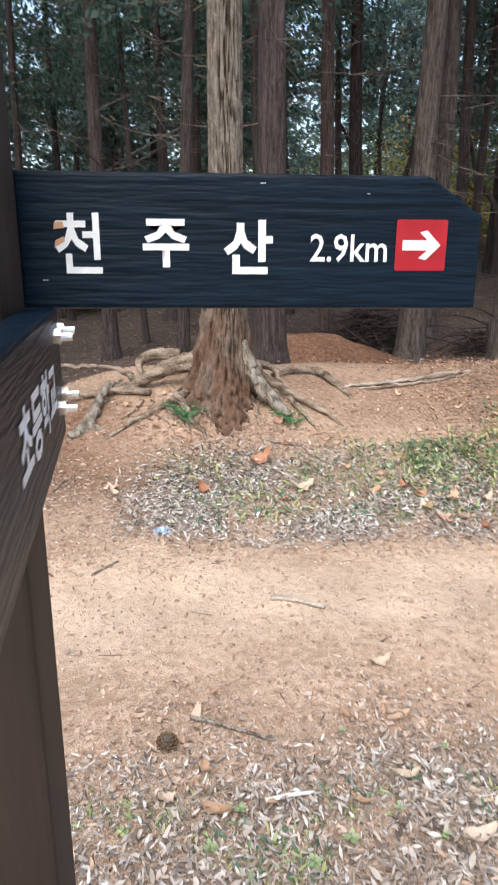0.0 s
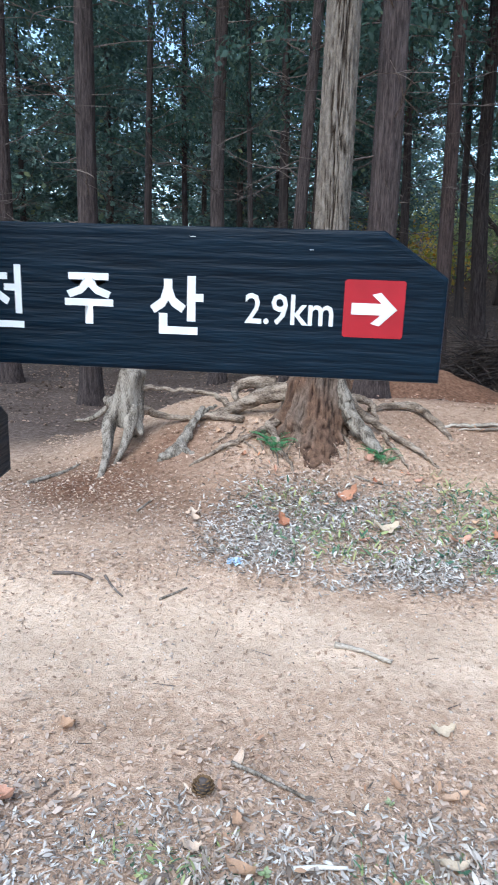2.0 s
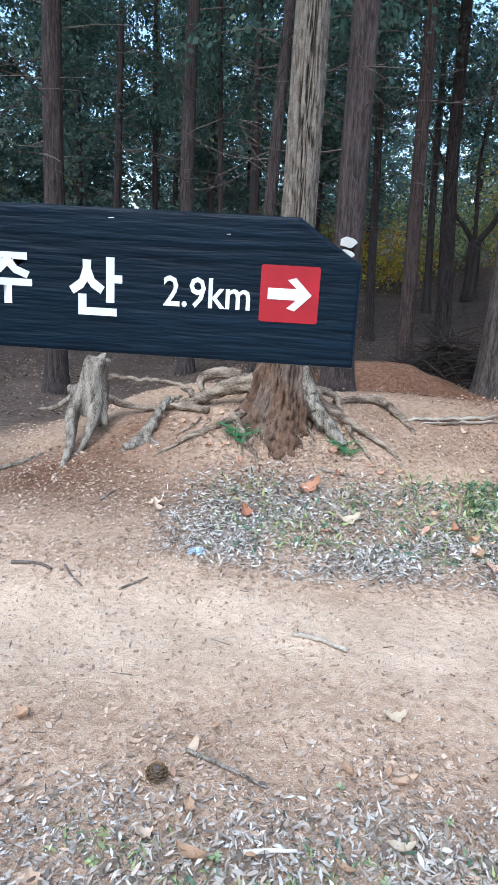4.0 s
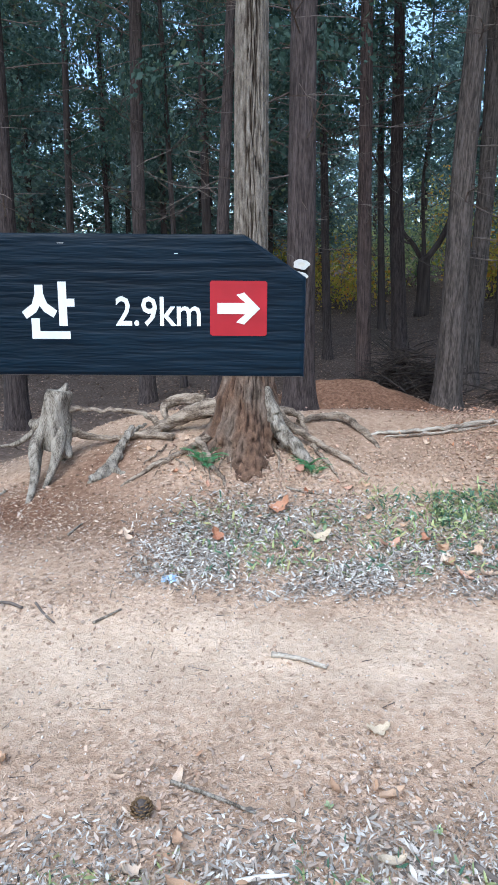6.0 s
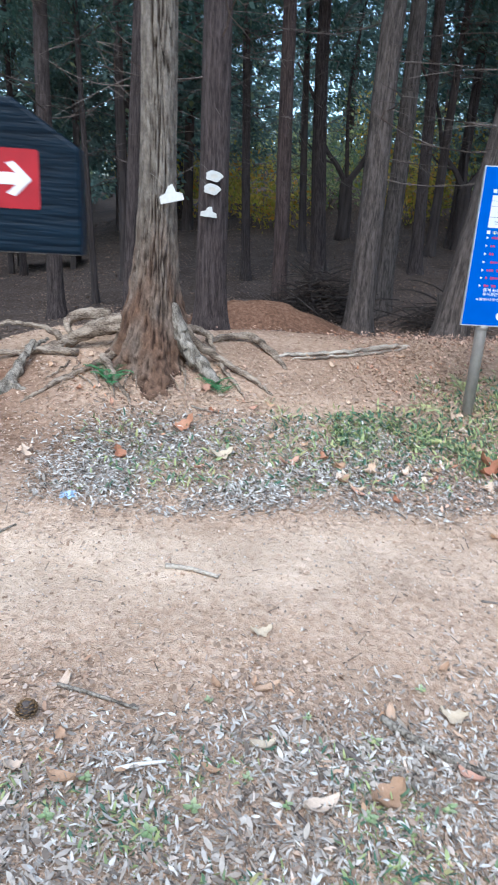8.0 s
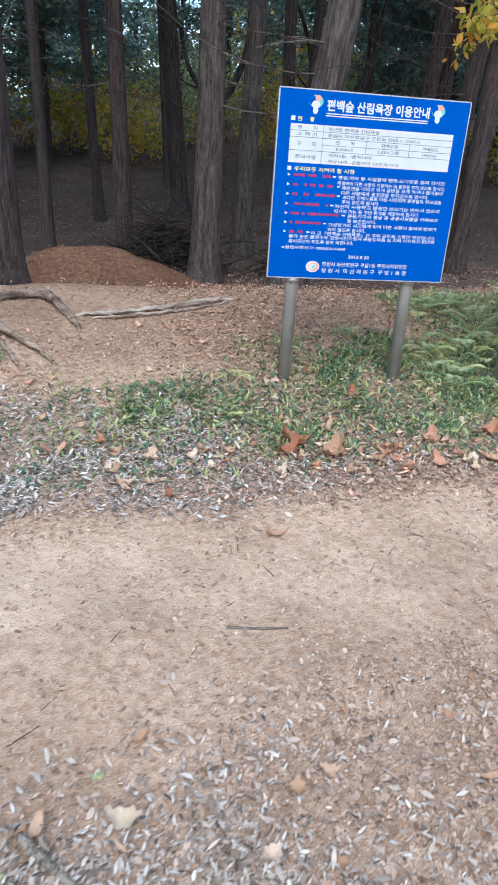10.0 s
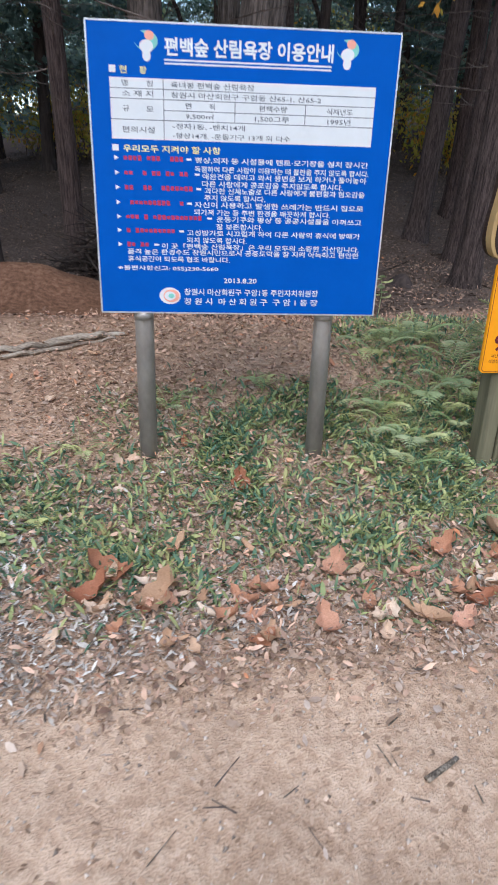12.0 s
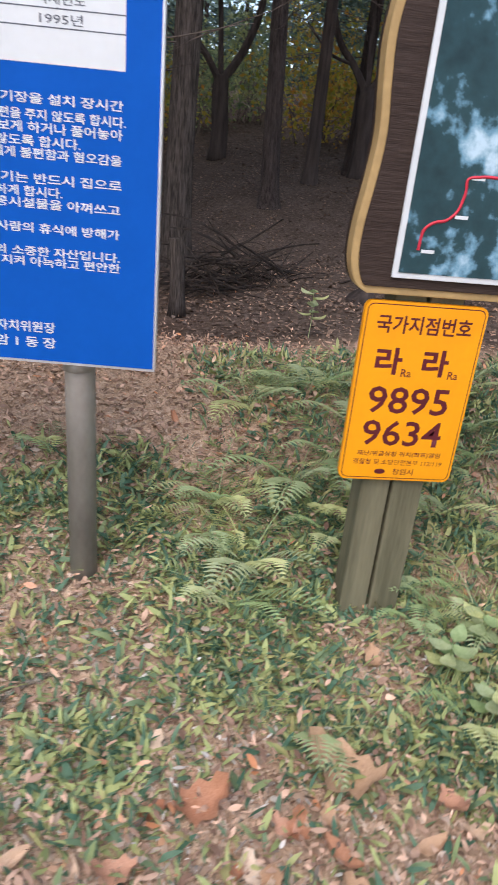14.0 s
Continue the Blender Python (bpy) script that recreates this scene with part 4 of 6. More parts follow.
def red_arrow(parent, x0, x1, z0, z1, y):
    w, h = x1 - x0, z1 - z0
    bm = bmesh.new()
    prism(bm, [(x0 + 0.03 * w, z0), (x1 - 0.03 * w, z0), (x1, z0 + 0.03 * h), (x1, z1 - 0.03 * h), (x1 - 0.03 * w, z1), (x0 + 0.03 * w, z1), (x0, z1 - 0.03 * h), (x0, z0 + 0.03 * h)], y - 0.0006, y)
    part("red_square", bm, M_REDSIGN, parent)
    bm = bmesh.new()
    zc = z0 + 0.5 * h
    prism(bm, [(x0 + 0.13 * w, zc - 0.10 * h), (x0 + 0.62 * w, zc - 0.10 * h), (x0 + 0.46 * w, zc - 0.25 * h), (x0 + 0.60 * w, zc - 0.29 * h), (x0 + 0.88 * w, zc),
               (x0 + 0.60 * w, zc + 0.29 * h), (x0 + 0.46 * w, zc + 0.25 * h), (x0 + 0.62 * w, zc + 0.10 * h), (x0 + 0.13 * w, zc + 0.10 * h)], y - 0.0012, y - 0.0006)
    part("white_arrow", bm, M_SIGNWHITE, parent)


post = thing("trail_signpost", (-0.162, 0.391, gz(-0.16, 0.39)), "dark timber trail signpost with navy arrow boards", "signpost")
PZ = gz(-0.16, 0.39)


def under_post(ob):
    ob.matrix_parent_inverse = Matrix.Translation((0.162, -0.391, -PZ))
    return ob


bm = box(bmesh.new(), -0.204, -0.104, 0.368, 0.443, PZ - 0.15, 1.86, 0.006)
under_post(part("post", bm, M_BROWNPOST, post, "square dark brown post"))

# board that points to the right
YB = 0.449
b1 = under_post(part("arrow_board", prism(bmesh.new(), arrow_outline(-0.109, 0.297, 1.584, 1.697, 0.247, 1.664), YB, YB + 0.028, 0.0035), M_SIGN, post,
                     "navy brushed timber board with white lettering"))
for body, x0, x1, z0, z1 in (("천", -0.077, -0.038, 1.614, 1.664), ("주", -0.003, 0.037, 1.6195, 1.6595), ("산", 0.067, 0.110, 1.614, 1.6595)):
    lettering(body, x0, x1, z0, z1, YB - 0.0005, M_SIGNWHITE, b1, weight=0.016 if body == "천" else 0.03)
lettering("2.9km", 0.143, 0.212, 1.6245, 1.6485, YB - 0.0005, M_SIGNWHITE, b1, weight=0.012)
red_arrow(b1, 0.2195, 0.2655, 1.6175, 1.661, YB)
for i, (x, z, w) in enumerate([(-0.0775, 1.6535, 0.009), (-0.0775, 1.6385, 0.009)]):
    bm = bmesh.new()
    prism(bm, [(x, z - 0.003), (x + w, z - 0.002 + 0.004 * i), (x + w * 0.9, z + 0.003 + 0.003 * i), (x + 0.001, z + 0.003)], YB - 0.0010, YB - 0.0005)
    part("flaked_patch", bm, M_PEACH, b1, "peach patch where white paint flaked")
rr = random.Random(17)
for _ in range(3):
    x, z = rr.uniform(-0.10, 0.28), rr.uniform(1.588, 1.615) if rr.random() < 0.6 else rr.uniform(1.665, 1.69)
    if x > 0.24 and z > 1.66:
        continue
    bar(b1, x, x + rr.uniform(0.002, 0.012), z, z + 0.0004, YB, M_SIGNWHITE, "scratch", 0.0003)


def side_board(place, rz, length, z0, z1, label):
    """A board whose lettered face looks to the east; built facing -y and turned."""
    ob = part("arrow_board", prism(bmesh.new(), arrow_outline(0, length, 0, z1 - z0, length - 0.05, z1 - z0 - 0.033), 0, 0.028, 0.0035), M_SIGN_Y, post, label)
    ob.matrix_parent_inverse = Matrix.Translation((0.162, -0.391, -PZ))
    ob.matrix_basis = pose(*place, 0, 0, rz)
    return ob


# lower board runs towards the walker; its words end beside the bolts
b2 = part("arrow_board", box(bmesh.new(), 0, 0.42, 0, 0.028, 0, 0.114, 0.003), M_SIGN_Y, post, "navy board seen almost edge-on, bolted to the post")
b2.matrix_parent_inverse = Matrix.Translation((0.162, -0.391, -PZ))
b2.matrix_basis = pose(-0.030, 0.033, 1.471, 0, 0, 96.8)
lettering("초등학교", 0.155, 0.352, 0.034, 0.080, -0.0006, M_SIGNWHITE, b2, weight=0.03)
for u, w in ((0.372, 0.094), (0.402, 0.096), (0.372, 0.034), (0.402, 0.040)):
    bm = bmesh.new()
    tube(bm, [(u, 0, w), (u, -0.006, w)], [0.0065, 0.0065], 6)
    tube(bm, [(u, -0.005, w), (u, -0.015, w)], [0.0038, 0.0034], 10)
    part("bolt", bm, M_BOLT, b2, "bright steel bolt and nut")
b3 = side_board((-0.178, 0.444, 1.389), 97, 0.33, 1.389, 1.502, "navy board pointing away with a red arrow square")
red_arrow(b3, 0.235, 0.288, 0.03, 0.078, 0.0)


# ------------------------------------------------------------------ blue notice board
board = thing("notice_board", (2.497, 4.493, gz(3.1, 4.45)), "blue forest-bath notice board on two steel posts", "notice board", rz=-4.73)
BZ = 1.0 - gz(3.1, 4.45)


def strip(b, body, x0, x1, zc, h, mat=M_WHITE, weight=0.012):
    lettering(body, x0, x1, BZ + zc - h / 2, BZ + zc + h / 2, -0.0012, mat, b, weight)


panel = part("panel", box(bmesh.new(), 0.004, 1.201, 0, 0.02, BZ + 0.004, BZ + 1.085, 0.0015), M_BLUE, board, "glossy blue printed panel")
for x0, x1, z0, z1 in ((0, 1.205, -0.002, 0.004), (0, 1.205, 1.085, 1.091), (-0.002, 0.004, 0.004, 1.085), (1.201, 1.207, 0.004, 1.085)):
    part("edge_trim", box(bmesh.new(), x0, x1, -0.0015, 0.022, BZ + z0, BZ + z1), M_ALU, board)
for u, y in ((0.178, 0.048), (0.992, 0.070)):
    foot = gz(2.497 + u, 4.47) - gz(3.1, 4.45) - 0.15
    bm = bmesh.new()
    tube(bm, [(u, y, foot), (u, y, BZ + 0.80)], [0.042, 0.042], 28, cap=True)
    part("post", bm, M_STEEL, board, "round brushed steel post", True)
    bm = bmesh.new()
    tube(bm, [(u, y - 0.012, BZ - 0.03), (u, y - 0.012, BZ - 0.012), (u, y - 0.010, BZ - 0.004), (u, y - 0.008, BZ - 0.001)], [0.0435, 0.043, 0.034, 0.012], 24)
    part("cap", bm, M_STEEL, board, "domed steel cap", True)
for u, z in ((0.178, 0.25), (0.178, 0.75), (0.992, 0.25), (0.992, 0.75)):
    part("clamp", box(bmesh.new(), u - 0.055, u + 0.055, 0.021, 0.03, BZ + z - 0.02, BZ + z + 0.02, 0.002), M_STEEL, board)
strip(board, "편백숲 산림욕장 이용안내", 0.293, 0.943, 1.011, 0.062, weight=0.03)
for zc, hh in ((0.967, 0.006), (0.955, 0.006)):
    bar(board, 0.292, 0.938, BZ + zc - hh / 2, BZ + zc + hh / 2, 0, M_WHITE, "rule")
for cx in (0.225, 0.998):
    for dx, dz, rx, rz_, mt, yy in ((0, 0.018, 0.044, 0.034, M_TEAL, 0.0006), (-0.022, 0.022, 0.022, 0.026, M_BLUE, 0.0009), (0.012, 0.036, 0.018, 0.016, M_PINK, 0.0012), (0, 0.0, 0.026, 0.022, M_WHITE, 0.0015), (0, -0.030, 0.016, 0.02, M_WHITE, 0.0009)):
        prismed = prism(bmesh.new(), [(cx + dx + rx * math.cos(a * math.pi / 9), BZ + 1.009 + dz + rz_ * math.sin(a * math.pi / 9)) for a in range(18)], -yy, -yy + 0.0005)
        part("round_emblem", prismed, mt, board)
bar(board, 0.081, 0.106, BZ + 0.919, BZ + 0.943, 0, M_WHITE, "square_bullet")
strip(board, "현", 0.120, 0.148, 0.930, 0.026, M_YPRINT)
strip(board, "황", 0.196, 0.224, 0.930, 0.026, M_YPRINT)
bar(board, 0.081, 1.122, BZ + 0.689, BZ + 0.903, 0, M_WHITE, "table_field")
for x0, x1, z in ((0.081, 1.122, 0.867), (0.081, 1.122, 0.832), (0.286, 1.122, 0.7945), (0.081, 1.122, 0.759)):
    bar(board, x0, x1, BZ + z - 0.0012, BZ + z + 0.0012, -0.0008, M_INK, "table_line", 0.0004)
for x, z0, z1 in ((0.286, 0.689, 0.903), (0.565, 0.759, 0.832), (0.845, 0.759, 0.832)):
    bar(board, x - 0.0012, x + 0.0012, BZ + z0, BZ + z1, -0.0008, M_INK, "table_line", 0.0004)


def cell(body, x0, x1, zc, h=0.021):
    lettering(body, x0, x1, BZ + zc - h / 2, BZ + zc + h / 2, -0.0013, M_INK, board, 0.006)


cell("명       칭", 0.127, 0.246, 0.885)
cell("소 재 지", 0.127, 0.246, 0.850)
cell("규       모", 0.127, 0.246, 0.797)
cell("편의시설", 0.122, 0.250, 0.724, 0.023)
cell("옥녀봉 편백숲 산림욕장", 0.315, 0.640, 0.884)
cell("창원시 마산회원구 구암동 산65-1, 산65-2", 0.315, 0.906, 0.849)
cell("면        적", 0.372, 0.486, 0.813)
cell("편백수량", 0.660, 0.772, 0.813)
cell("식재년도", 0.930, 1.036, 0.812)
cell("9,500㎡", 0.372, 0.482, 0.777)
cell("1,500그루", 0.645, 0.782, 0.776)
cell("1995년", 0.936, 1.030, 0.776)
cell("-정자1동, -벤치14개", 0.320, 0.606, 0.740)
cell("-평상14개, -운동기구 13개 외 다수", 0.320, 0.790, 0.707)
bar(board, 0.080, 0.105, BZ + 0.646, BZ + 0.669, 0, M_WHITE, "square_bullet")
strip(board, "우리모두 지켜야 할 사항", 0.122, 0.510, 0.656, 0.027, M_YPRINT)
RED_ENDS = (0.369, 0.402, 0.408, 0.370, 0.453, 0.336, 0.231)
for i, (zc, xe) in enumerate(zip((0.621, 0.566, 0.511, 0.454, 0.398, 0.344, 0.288), RED_ENDS)):
    part("pointer", prism(bmesh.new(), [(0.086, BZ + zc - 0.009), (0.103, BZ + zc), (0.086, BZ + zc + 0.009)], -0.0009, 0), M_WHITE, board)
    x, rr = 0.123, random.Random(90 + i)
    while x < xe - 0.02:
        if rr.random() < 0.8:
            up = rr.uniform(0.006, 0.010)
            bar(board, x, x + 0.014, BZ + zc - up, BZ + zc + up, 0, M_REDPRINT, "unreadable_red_character")
        x += 0.0185
    bar(board, xe + 0.004, xe + 0.024, BZ + zc - 0.004, BZ + zc + 0.004, 0, M_WHITE, "hand_mark")
for body, x0, x1, zc in (
        ("평상,의자 등 시설물에 텐트·모기장을 설치 장시간", 0.407, 1.118, 0.619), ("독점하여 다른 사람이 이용하는 데 불편을 주지 않도록 합시다.", 0.406, 1.124, 0.5865),
        ("애완견을 데리고 와서 용변을 보게 하거나 풀어놓아", 0.437, 1.117, 0.560), ("다른 사람에게 공포감을 주지않도록 합시다.", 0.436, 1.020, 0.5315),
        ("과다한 신체노출로 다른 사람에게 불편함과 혐오감을", 0.447, 1.115, 0.5055), ("주지 않도록 합시다.", 0.446, 0.697, 0.478),
        ("자신이 사용하고 발생한 쓰레기는 반드시 집으로", 0.404, 1.115, 0.451), ("되가져 가는 등 주변 환경을 깨끗하게 합시다.", 0.402, 0.975, 0.422),
        ("운동기구와 평상 등 공공시설물을 아껴쓰고", 0.496, 1.112, 0.3955), ("잘 보존합시다.", 0.495, 0.691, 0.366),
        ("고성방가로 시끄럽게 하여 다른 사람의 휴식에 방해가", 0.373, 1.111, 0.339), ("되지 않도록 합시다.", 0.372, 0.625, 0.310),
        ("이 곳「편백숲 산림욕장」은 우리 모두의 소중한 자산입니다.", 0.266, 1.112, 0.284), ("품격 높은 환경수도 창원시민으로서 공중도덕을 잘 지켜 아늑하고 편안한", 0.122, 1.113, 0.259),
        ("휴식공간이 되도록 협조 바랍니다.", 0.123, 0.554, 0.230), ("※불편사항신고: 055)230-5660", 0.081, 0.505, 0.1905)):
    strip(board, body, x0, x1, zc, 0.0235, weight=0.014)
strip(board, "2013.8.20", 0.530, 0.673, 0.144, 0.021)
strip(board, "창원시 마산회원구 구암1동 주민자치위원장", 0.359, 0.947, 0.0935, 0.029, weight=0.012)
strip(board, "창 원 시  마 산 회 원 구  구 암 1 동 장", 0.358, 0.948, 0.053, 0.029, weight=0.012)
for k, mt in enumerate((M_TEAL, M_PINK, M_WHITE, M_TEAL)):
    rx, rz_ = 0.046 - 0.011 * k, 0.036 - 0.0085 * k
    sx = 0.006 * (k % 2)
    part("round_logo", prism(bmesh.new(), [(0.297 + sx + rx * math.cos(a * math.pi / 10), BZ + 0.075 + rz_ * math.sin(a * math.pi / 10)) for a in range(20)], -0.0006 - 0.0004 * k, -0.0002 - 0.0004 * k), mt if k else M_WHITE, board)


# ------------------------------------------------------------------ map board, its post and the orange plate
mapb = thing("trail_map_board", (4.39, 4.375, gz(4.39, 4.375)), "brown timber trail-map board with a wavy sand-coloured rim", "map board")
MZ = gz(4.39, 4.375)


def under_map(ob):
    ob.matrix_parent_inverse = Matrix.Translation((-4.39, -4.375, -MZ))
    return ob


def wavy(inset):
    left = curve_points([(4.215, 0, 1.262), (4.182, 0, 1.285), (4.163, 0, 1.34), (4.163, 0, 1.42), (4.176, 0, 1.52), (4.184, 0, 1.62), (4.176, 0, 1.72), (4.172, 0, 1.82),
                         (4.190, 0, 1.94), (4.205, 0, 2.06), (4.20, 0, 2.2), (4.25, 0, 2.30)], 5)
    return [(p.x + inset, max(1.262 + inset, min(p.z, 2.30 - inset))) for p in left] + [(5.35 - inset, 2.30 - inset), (5.35 - inset, 1.262 + inset)]


under_map(part("rim", prism(bmesh.new(), wavy(0.0), 4.312, 4.36, 0.004), M_MAPEDGE, mapb, "sand-coloured routed rim"))
under_map(part("back_board", prism(bmesh.new(), [(x + 0.004, z) for x, z in wavy(0.0)], 4.361, 4.40), M_MAPWOOD, mapb))
under_map(part("face_board", prism(bmesh.new(), wavy(0.019), 4.306, 4.312, 0.001), M_MAPWOOD, mapb, "dark brown corrugated timber face"))
under_map(part("map_frame", box(bmesh.new(), 4.266, 5.25, 4.297, 4.3055, 1.306, 2.20, 0.002), M_WHITE, mapb, "white edge of the map sheet"))


def map_material():
    m = material("aerial_map", [(0.30, (0.012, 0.035, 0.045)), (0.49, (0.02, 0.06, 0.075)), (0.55, (0.14, 0.30, 0.42)), (0.64, (0.45, 0.62, 0.74))],
                 scale=4.5, rough=0.3, bump=0, fine=28, spread=0.42)
    return m


under_map(part("map_sheet", box(bmesh.new(), 4.280, 5.238, 4.295, 4.2968, 1.320, 2.188), map_material(), mapb, "dark aerial map print"))
route = curve_points([(4.318, 4.294, 1.375), (4.322, 4.294, 1.42), (4.345, 4.294, 1.44), (4.372, 4.294, 1.447), (4.395, 4.294, 1.47), (4.405, 4.294, 1.51), (4.405, 4.294, 1.54), (4.44, 4.294, 1.548),
                      (4.52, 4.294, 1.56), (4.60, 4.294, 1.66)], 5)
under_map(part("route_line", tube(bmesh.new(), route, [0.0035] * len(route), 5), plain("route_red", (0.55, 0.03, 0.06)), mapb, "red route line"))
for x, z in ((4.318, 1.372), (4.384, 1.455), (4.405, 1.542), (4.47, 1.553)):
    under_map(bar(mapb, x + 0.008, x + 0.04, z - 0.003, z + 0.005, 4.2945, M_WHITE, "place_label"))
for x0, x1 in ((4.300, 4.385), (4.392, 4.482)):
    under_map(part("post", box(bmesh.new(), x0, x1, 4.345 if x0 < 4.35 else 4.338, 4.44, MZ - 0.2, 1.29 if x0 < 4.35 else 1.285, 0.006), M_PLATEPOST, mapb, "weathered green-grey half of the double post"))

plate = thing("location_number_plate", (4.382, 4.317, 0.993), "orange national location number plate on a timber post", "sign plate")


def under_plate(ob):
    ob.matrix_parent_inverse = Matrix.Translation((-4.382, -4.317, -0.993))
    return ob


def rounded(x0, x1, z0, z1, r):
    out = []
    for cx, cz, a0 in ((x1 - r, z1 - r, 0), (x0 + r, z1 - r, 90), (x0 + r, z0 + r, 180), (x1 - r, z0 + r, 270)):
        for k in range(5):
            a = radians(a0 + 22.5 * k)
            out.append((cx + r * math.cos(a), cz + r * math.sin(a)))
    return out


under_plate(part("plate", prism(bmesh.new(), rounded(4.220, 4.543, 0.744, 1.245, 0.02), 4.317, 4.335), M_ORANGEPLATE, plate, "glossy orange metal plate"))
under_plate(part("border_line", prism(bmesh.new(), rounded(4.226, 4.537, 0.750, 1.239, 0.017), 4.3162, 4.3168), M_MAROON, plate))
under_plate(part("field", prism(bmesh.new(), rounded(4.2285, 4.5345, 0.7525, 1.2365, 0.015), 4.3154, 4.3160), M_ORANGEPLATE, plate))
for body, x0, x1, z0, z1, wgt in (("국가지점번호", 4.255, 4.508, 1.165, 1.212, 0.02), ("라", 4.268, 4.340, 1.055, 1.128, 0.03), ("라", 4.395, 4.466, 1.055, 1.128, 0.03),
                                  ("Ra", 4.342, 4.370, 1.050, 1.072, 0.01), ("Ra", 4.470, 4.498, 1.050, 1.072, 0.01), ("9895", 4.266, 4.490, 0.945, 1.022, 0.012), ("9634", 4.266, 4.490, 0.850, 0.926, 0.012),
                                  ("재난/위급상황 위치(좌표)알림", 4.262, 4.500, 0.816, 0.834, 0.01), ("경찰청 및 소방안전본부 112/119", 4.254, 4.510, 0.792, 0.809, 0.004), ("창원시", 4.372, 4.432, 0.762, 0.781, 0.01)):
    under_plate(lettering(body, x0, x1, z0, z1, 4.3150, M_MAROON, plate, wgt))
under_plate(part("small_logo", prism(bmesh.new(), [(4.335 + 0.016 * math.cos(a * math.pi / 6), 0.771 + 0.008 * math.sin(a * math.pi / 6)) for a in range(12)], 4.3146, 4.3152), M_MAROON, plate))


# ------------------------------------------------------------------ plaques on the trees
def cloud(w, h, peak):
    if peak:
        return [(-w, -h), (w, -h), (w * 0.95, -h * 0.2), (w * 0.45, h * 0.05), (w * 0.3, h), (-w * 0.1, h * 0.85), (-w * 0.45, h * 0.1), (-w * 0.95, -h * 0.1)]
    return [(w * (1 + 0.10 * math.cos(5 * a)) * math.cos(a), h * (1 + 0.12 * math.sin(4 * a)) * math.sin(a)) for a in (k * math.pi / 12 for k in range(24))]


def plaque(x, y, z, w, h, peak, tilt, label):
    p = thing("tree_plaque", (x, y, z), label, "plaque", "white plaques on trunks")
    ob = part("plate", prism(bmesh.new(), cloud(w, h, peak), 0, 0.008, 0.002), M_PLAQUE, p)
    ob.matrix_basis = pose(0, 0, 0, 0, tilt, 0)
    if not peak:
        part("pictogram", prism(bmesh.new(), [(w * 0.42 * math.cos(k * math.pi / 6), h * 0.42 * math.sin(k * math.pi / 6)) for k in range(12)], -0.002, -0.0005), plain("pale_pictogram", (0.62, 0.58, 0.52)), p)
    part("wire", tube(bmesh.new(), [(-w * 0.6, 0.006, h * 0.7), (-w * 1.2, 0.02, h * 1.7), (-w * 1.7, 0.08, h * 2.2)], [0.0015] * 3, 4), M_PEG, p)
    return p


plaque(0.345, 4.765, 1.79, 0.085, 0.058, True, -14, "white cap-shaped plaque wired to a pale trunk")
plaque(0.715, 5.99, 1.998, 0.075, 0.045, False, 0, "white cloud-shaped plaque wired to a trunk")
plaque(0.700, 5.985, 1.890, 0.075, 0.045, False, 0, "white cloud-shaped plaque wired to a trunk")
plaque(0.678, 5.98, 1.702, 0.075, 0.045, True, 4, "white cap-shaped plaque wired to a trunk")


plaque(-1.215, 8.86, gz(-1.19, 9.0) + 1.08, 0.085, 0.055, False, 6, "small white cloud-shaped plaque on a far trunk")


# ------------------------------------------------------------------ loose things on the ground
def stick(points, r, label, mat=M_STUMP, name="stick", seed=0.0):
    pts = [Vector((x, y, gz(x, y) + r * 0.9 + (0.010 if y < 1.9 and r > 0.005 else 0.0))) for x, y in points]
    s = thing(name, pts[0], label, "stick", "sticks on the trail")
    line = curve_points([p - pts[0] for p in pts], 5)
    line = [p + Vector((0.35 * r * noise.noise((i * 0.9, seed, 2)), 0.35 * r * noise.noise((i * 0.9, seed, 7)), 0)) for i, p in enumerate(line)]
    rad = np.linspace(r, r * 0.6, len(line))
    part("wood", tube(bmesh.new(), line, rad, 8, 0.3, seed), mat, s, "", True)


